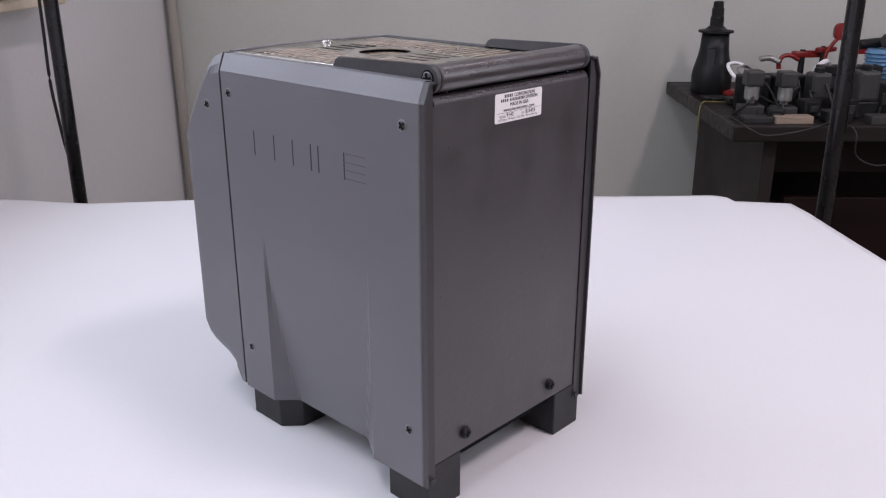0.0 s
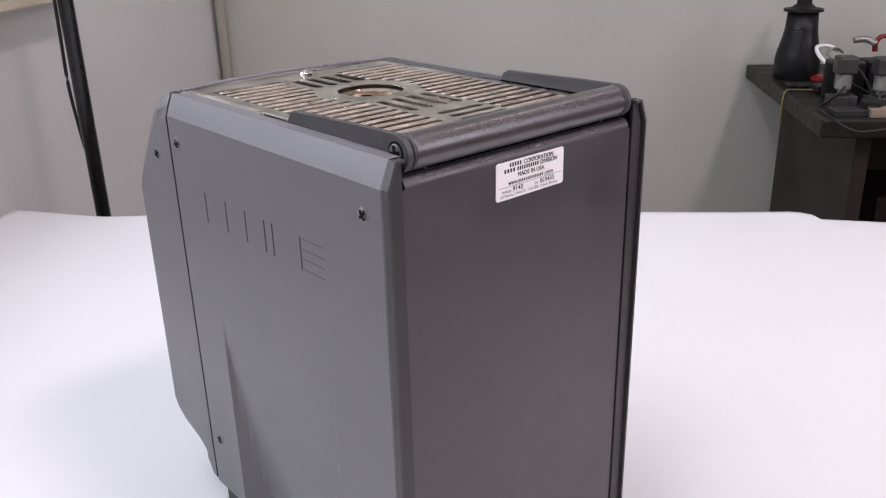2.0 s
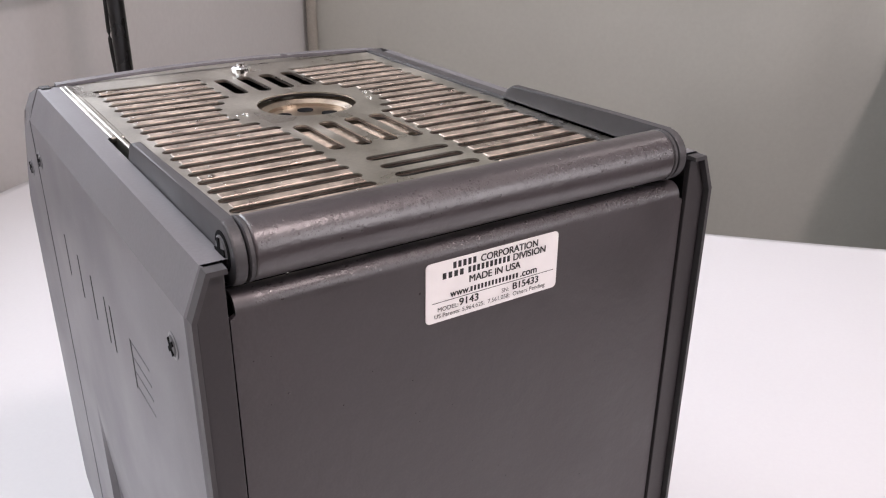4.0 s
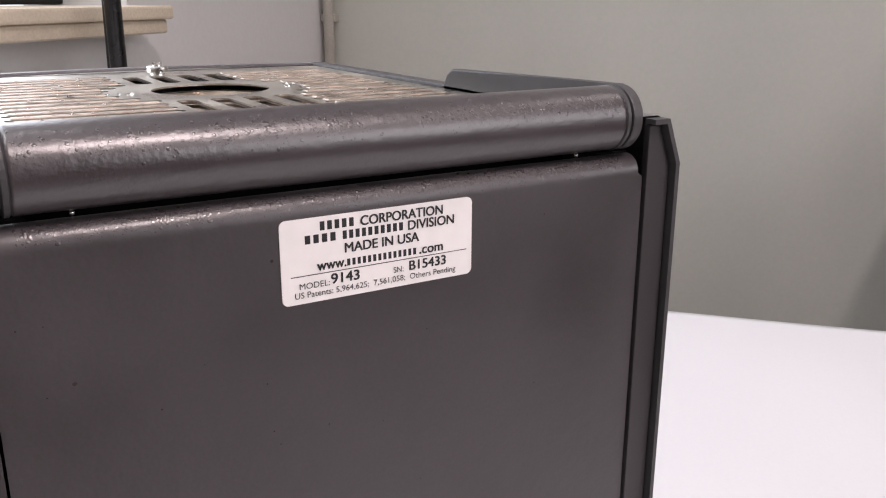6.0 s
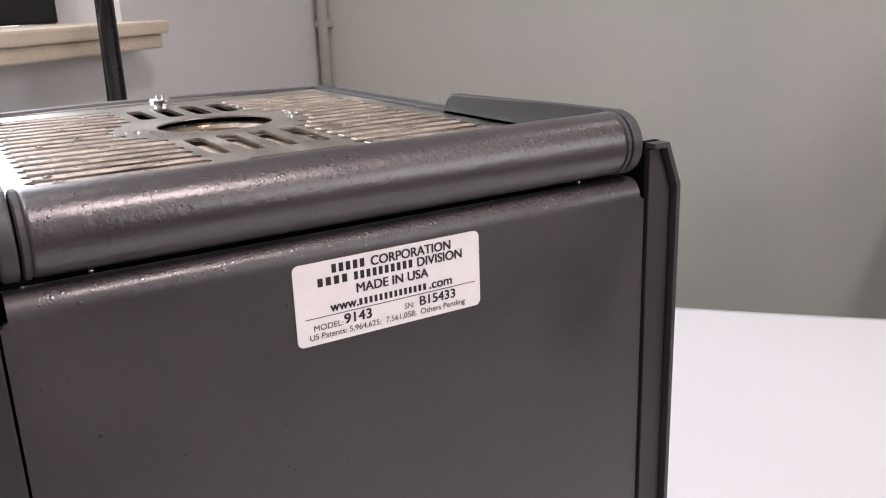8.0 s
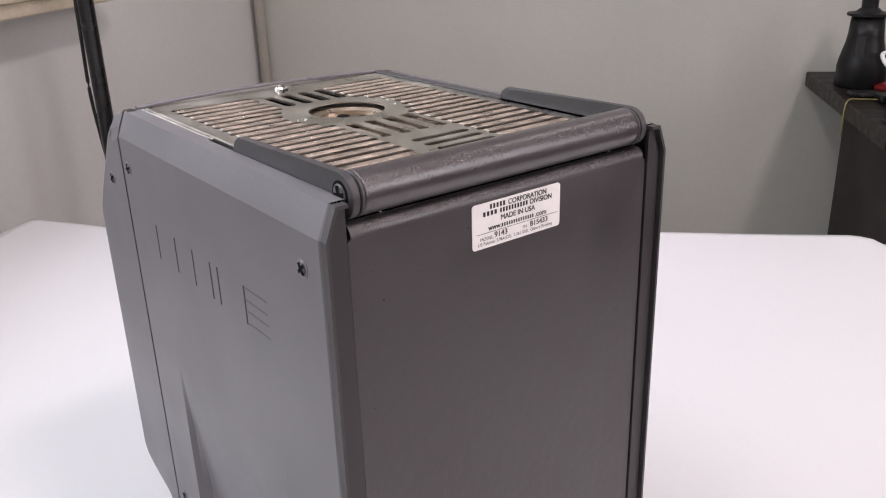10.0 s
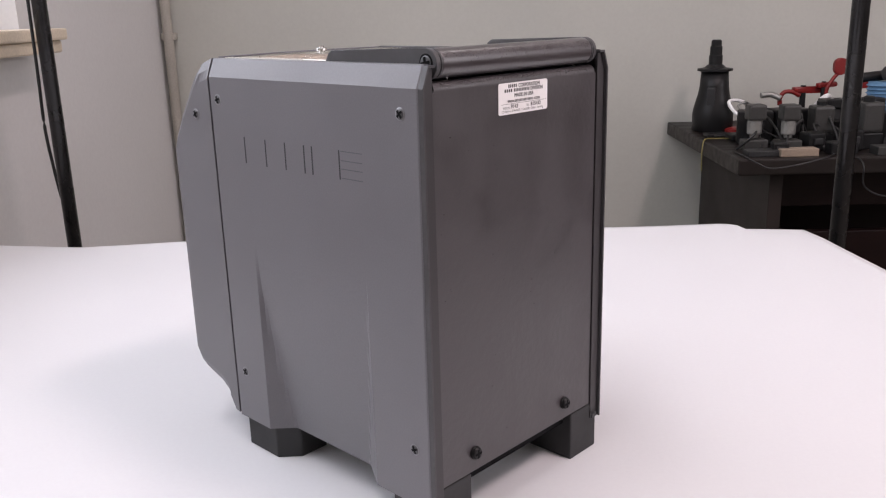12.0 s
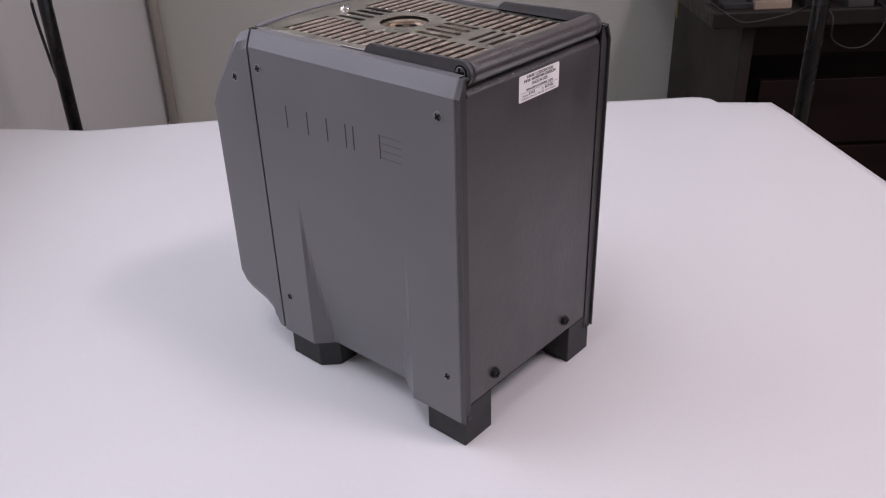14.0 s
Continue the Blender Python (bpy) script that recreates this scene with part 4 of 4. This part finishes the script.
part("paddle", prism(rounded(-0.016, 0.016, 0.150, 0.196, 0.014), -0.006, 0.006, Matrix(((1, 0, 0, 0), (0, 0, 1, 0), (0, 1, 0, 0), (0, 0, 0, 1))), 0.003), M_RED, up)

reel = thing("ribbed_coil", on_desk(1.105, 2.22), "pale blue ribbed plastic coil standing on the desk", "coil")
part("base", box(-0.03, 0.03, -0.03, 0.03, 0, 0.02, 0.003), M_BLACK, reel)
part("core", turned([(0.034, 0.020), (0.034, 0.142)], 28), M_BLUE, reel, smooth=True)
for k in range(12):
    part("rib", turned([(0.034, 0.020 + 0.010 * k), (0.039, 0.023 + 0.010 * k), (0.034, 0.027 + 0.010 * k)], 28), M_BLUE, reel)

for k, (hh, w) in enumerate(((0.052, 0.15), (0.020, 0.145), (0.055, 0.15), (0.012, 0.13))):
    zz = (0.0, 0.053, 0.074, 0.130)[k]
    tray = thing("white_device_case", on_desk(1.295 + 0.004 * k, 2.22) @ Matrix.Translation((0, 0, zz)), "off-white plastic device case in a stack", "case", "stack of white cases")
    part("shell", box(-w, w, -0.13, 0.13, 0, hh, 0.004, 3), M_WHITE, tray)
    if hh > 0.04:
        part("front_slot", box(-0.10, 0.0, -0.1315, -0.129, hh * 0.3, hh * 0.6, 0.001), M_BLACK, tray, "dark slot")
        for x in (-0.085, -0.035, 0.03, 0.08):
            part("jack", turned([(0.011, 0), (0.011, 0.012), (0.006, 0.013)], 16, pose(x, -0.130, hh * 0.62, 90, 0, 0)), M_BLACK, tray)
hose = tube([(1.06, 2.25, 0.150), (1.12, 2.25, 0.156), (1.20, 2.24, 0.164), (1.30, 2.22, 0.164), (1.42, 2.2, 0.164)], 0.013, 12)
single("rubber_hose", hose, M_BLACK, "dark rubber hose lying across the coil and cases", "hose", CLUTTER_FRONT, smooth=True)
hose = tube([(1.18, 2.17, 0.152), (1.26, 2.165, 0.154), (1.42, 2.16, 0.154)], 0.011, 12)
single("rubber_hose", hose, M_GREEN, "dark green hose lying across the cases", "hose", CLUTTER_FRONT, smooth=True)
single("grey_coupler", turned([(0.013, -0.03), (0.018, -0.026), (0.018, 0.026), (0.012, 0.03)], 20), M_GREY, "grey pipe coupler on the hose", "coupler", on_desk(1.13, 2.215) @ pose(0, 0, 0.164, 0, 90, 10))
long_block = thing("terminal_strip", on_desk(1.005, 2.17), "long black terminal strip resting over the valves", "terminal strip")
part("shell", box(-0.075, 0.075, -0.018, 0.018, 0.085, 0.108, 0.003), M_BLACK, long_block)
part("bracket", box(-0.06, 0.06, -0.012, 0.012, 0, 0.085, 0.002), M_SLATE, long_block)
for k in range(6):
    part("terminal", turned([(0.004, 0.108), (0.004, 0.111)], 10, Matrix.Translation((-0.05 + 0.02 * k, -0.006, 0))), M_SILVER, long_block)

# dark lumps: relays, clamps and adapters between the valves
rng = random.Random(21)
for u, v, a, b, h in ((0.77, 2.16, 0.04, 0.025, 0.085), (0.85, 2.16, 0.045, 0.03, 0.088), (0.93, 2.14, 0.03, 0.03, 0.06), (0.945, 2.03, 0.02, 0.02, 0.05), (1.05, 2.06, 0.035, 0.03, 0.085), (1.09, 2.03, 0.03, 0.03, 0.055), (0.86, 2.04, 0.022, 0.02, 0.045), (0.90, 1.98, 0.03, 0.02, 0.030), (0.765, 2.22, 0.035, 0.025, 0.018), (0.77, 2.0, 0.018, 0.02, 0.03), (1.08, 1.96, 0.04, 0.02, 0.030), (1.15, 2.0, 0.04, 0.02, 0.022), (0.72, 2.28, 0.03, 0.02, 0.012)):
    t = thing("black_adapter", on_desk(u, v, rng.uniform(-25, 25)), "black plastic adapter block among the cables", "adapter", "adapters on the desk")
    part("shell", box(-a, a, -b, b, 0, h, 0.006, 3), M_BLACK, t)
    part("socket", box(-a * 0.5, a * 0.5, -b - 0.004, -b + 0.002, h * 0.35, h * 0.7, 0.002), M_SLATE, t)
single("red_disc", turned([(0.024, 0), (0.026, 0.004), (0.026, 0.010), (0.016, 0.014)], 28), M_RED, "flat red and black disc on the desk", "disc", by_wall(0.735, 2.20))
for name, pts, r, mat, label in (
    ("white_cable", [(0.755, 2.17, 0.080), (0.730, 2.17, 0.092), (0.705, 2.16, 0.090), (0.708, 2.14, 0.070), (0.725, 2.12, 0.052), (0.748, 2.10, 0.040)], 0.0045, M_WHITE, "looped white cable over the desk clutter"),
    ("white_cable", [(0.765, 2.17, 0.075), (0.745, 2.16, 0.088), (0.725, 2.15, 0.078), (0.740, 2.12, 0.055)], 0.003, M_SILVER, "pale cable looped beside the valves"),
    ("grey_hose", [(0.80, 2.21, 0.098), (0.825, 2.21, 0.100), (0.845, 2.20, 0.090)], 0.008, M_SILVER, "short pale metal tube lying over the valves"),
    ("white_cable", [(0.915, 2.16, 0.068), (0.92, 2.15, 0.085), (0.935, 2.15, 0.098), (0.945, 2.16, 0.092)], 0.008, M_WHITE, "short white connector over the valves"),
    ("red_cable", [(0.848, 2.21, 0.070), (0.848, 2.21, 0.092), (0.858, 2.21, 0.106), (0.876, 2.21, 0.106), (0.895, 2.21, 0.095)], 0.006, M_RED, "red cable curving over the valves"),
    ("yellow_wire", [(0.612, 2.05, -0.075), (0.614, 2.06, -0.030), (0.622, 2.07, 0.003), (0.650, 2.08, 0.004), (0.700, 2.06, 0.006), (0.73, 2.04, 0.005)], 0.0016, M_YELLOW, "thin yellow wire trailing over the desk edge"),
    ("grey_wire", [(0.632, 1.90, 0.003), (0.632, 1.84, 0.003), (0.640, 1.786, -0.004), (0.668, 1.783, -0.016), (0.720, 1.784, -0.010), (0.775, 1.79, 0.003), (0.84, 1.86, 0.003)], 0.0018, M_SLATE, "thin grey wire sagging over the desk front"),
    ("grey_wire", [(0.852, 1.85, 0.003), (0.852, 1.784, -0.010), (0.858, 1.782, -0.062), (0.895, 1.780, -0.086), (0.935, 1.780, -0.080), (0.962, 1.782, -0.040), (0.968, 1.80, 0.003), (0.97, 1.9, 0.004)], 0.0018, M_SLATE, "thin grey wire looping below the desk front"),
    ("white_cable", [(1.045, 2.10, 0.150), (1.075, 2.09, 0.140), (1.095, 2.08, 0.105), (1.10, 2.07, 0.06), (1.105, 2.02, 0.004)], 0.0018, M_WHITE, "thin white cable drooping in front of the coil"),
    ("yellow_wire", [(1.14, 2.15, 0.15), (1.16, 2.14, 0.160), (1.185, 2.12, 0.195)], 0.003, M_YELLOW, "short yellow wire sticking up")):
    single(name, tube(pts, r), mat, label, "cable", CLUTTER, smooth=True)
for k in range(12):
    u0 = 0.72 + 0.035 * k
    pts = [(u0 + rng.uniform(-0.03, 0.03), 1.98 + rng.uniform(0, 0.1), 0.004), (u0 + rng.uniform(0, 0.03), 2.02 + rng.uniform(0, 0.1), rng.uniform(0.04, 0.09)), (u0 + rng.uniform(0.02, 0.06), 2.04 + rng.uniform(0, 0.1), rng.uniform(0.03, 0.08)), (u0 + rng.uniform(0.05, 0.09), 2.0 + rng.uniform(0, 0.1), 0.004)]
    single("black_cable", tube(pts, 0.0028), M_CABLE, "black cable tangled between the valves", "cable", CLUTTER_FRONT, group="cables on the desk", smooth=True)
for k in range(6):
    z0 = 0.075 - 0.008 * k
    pts = [(1.03 + 0.01 * k, 2.03, z0), (1.08, 2.01, z0 + 0.008), (1.13 + 0.012 * k, 1.99, z0 * 0.55), (1.20 + 0.01 * k, 1.98, 0.02), (1.30, 1.97 + 0.01 * k, 0.006)]
    single("black_cable", tube(pts, 0.0045), M_CABLE, "thick black cable running down across the desk", "cable", CLUTTER_FRONT, group="cables on the desk", smooth=True)
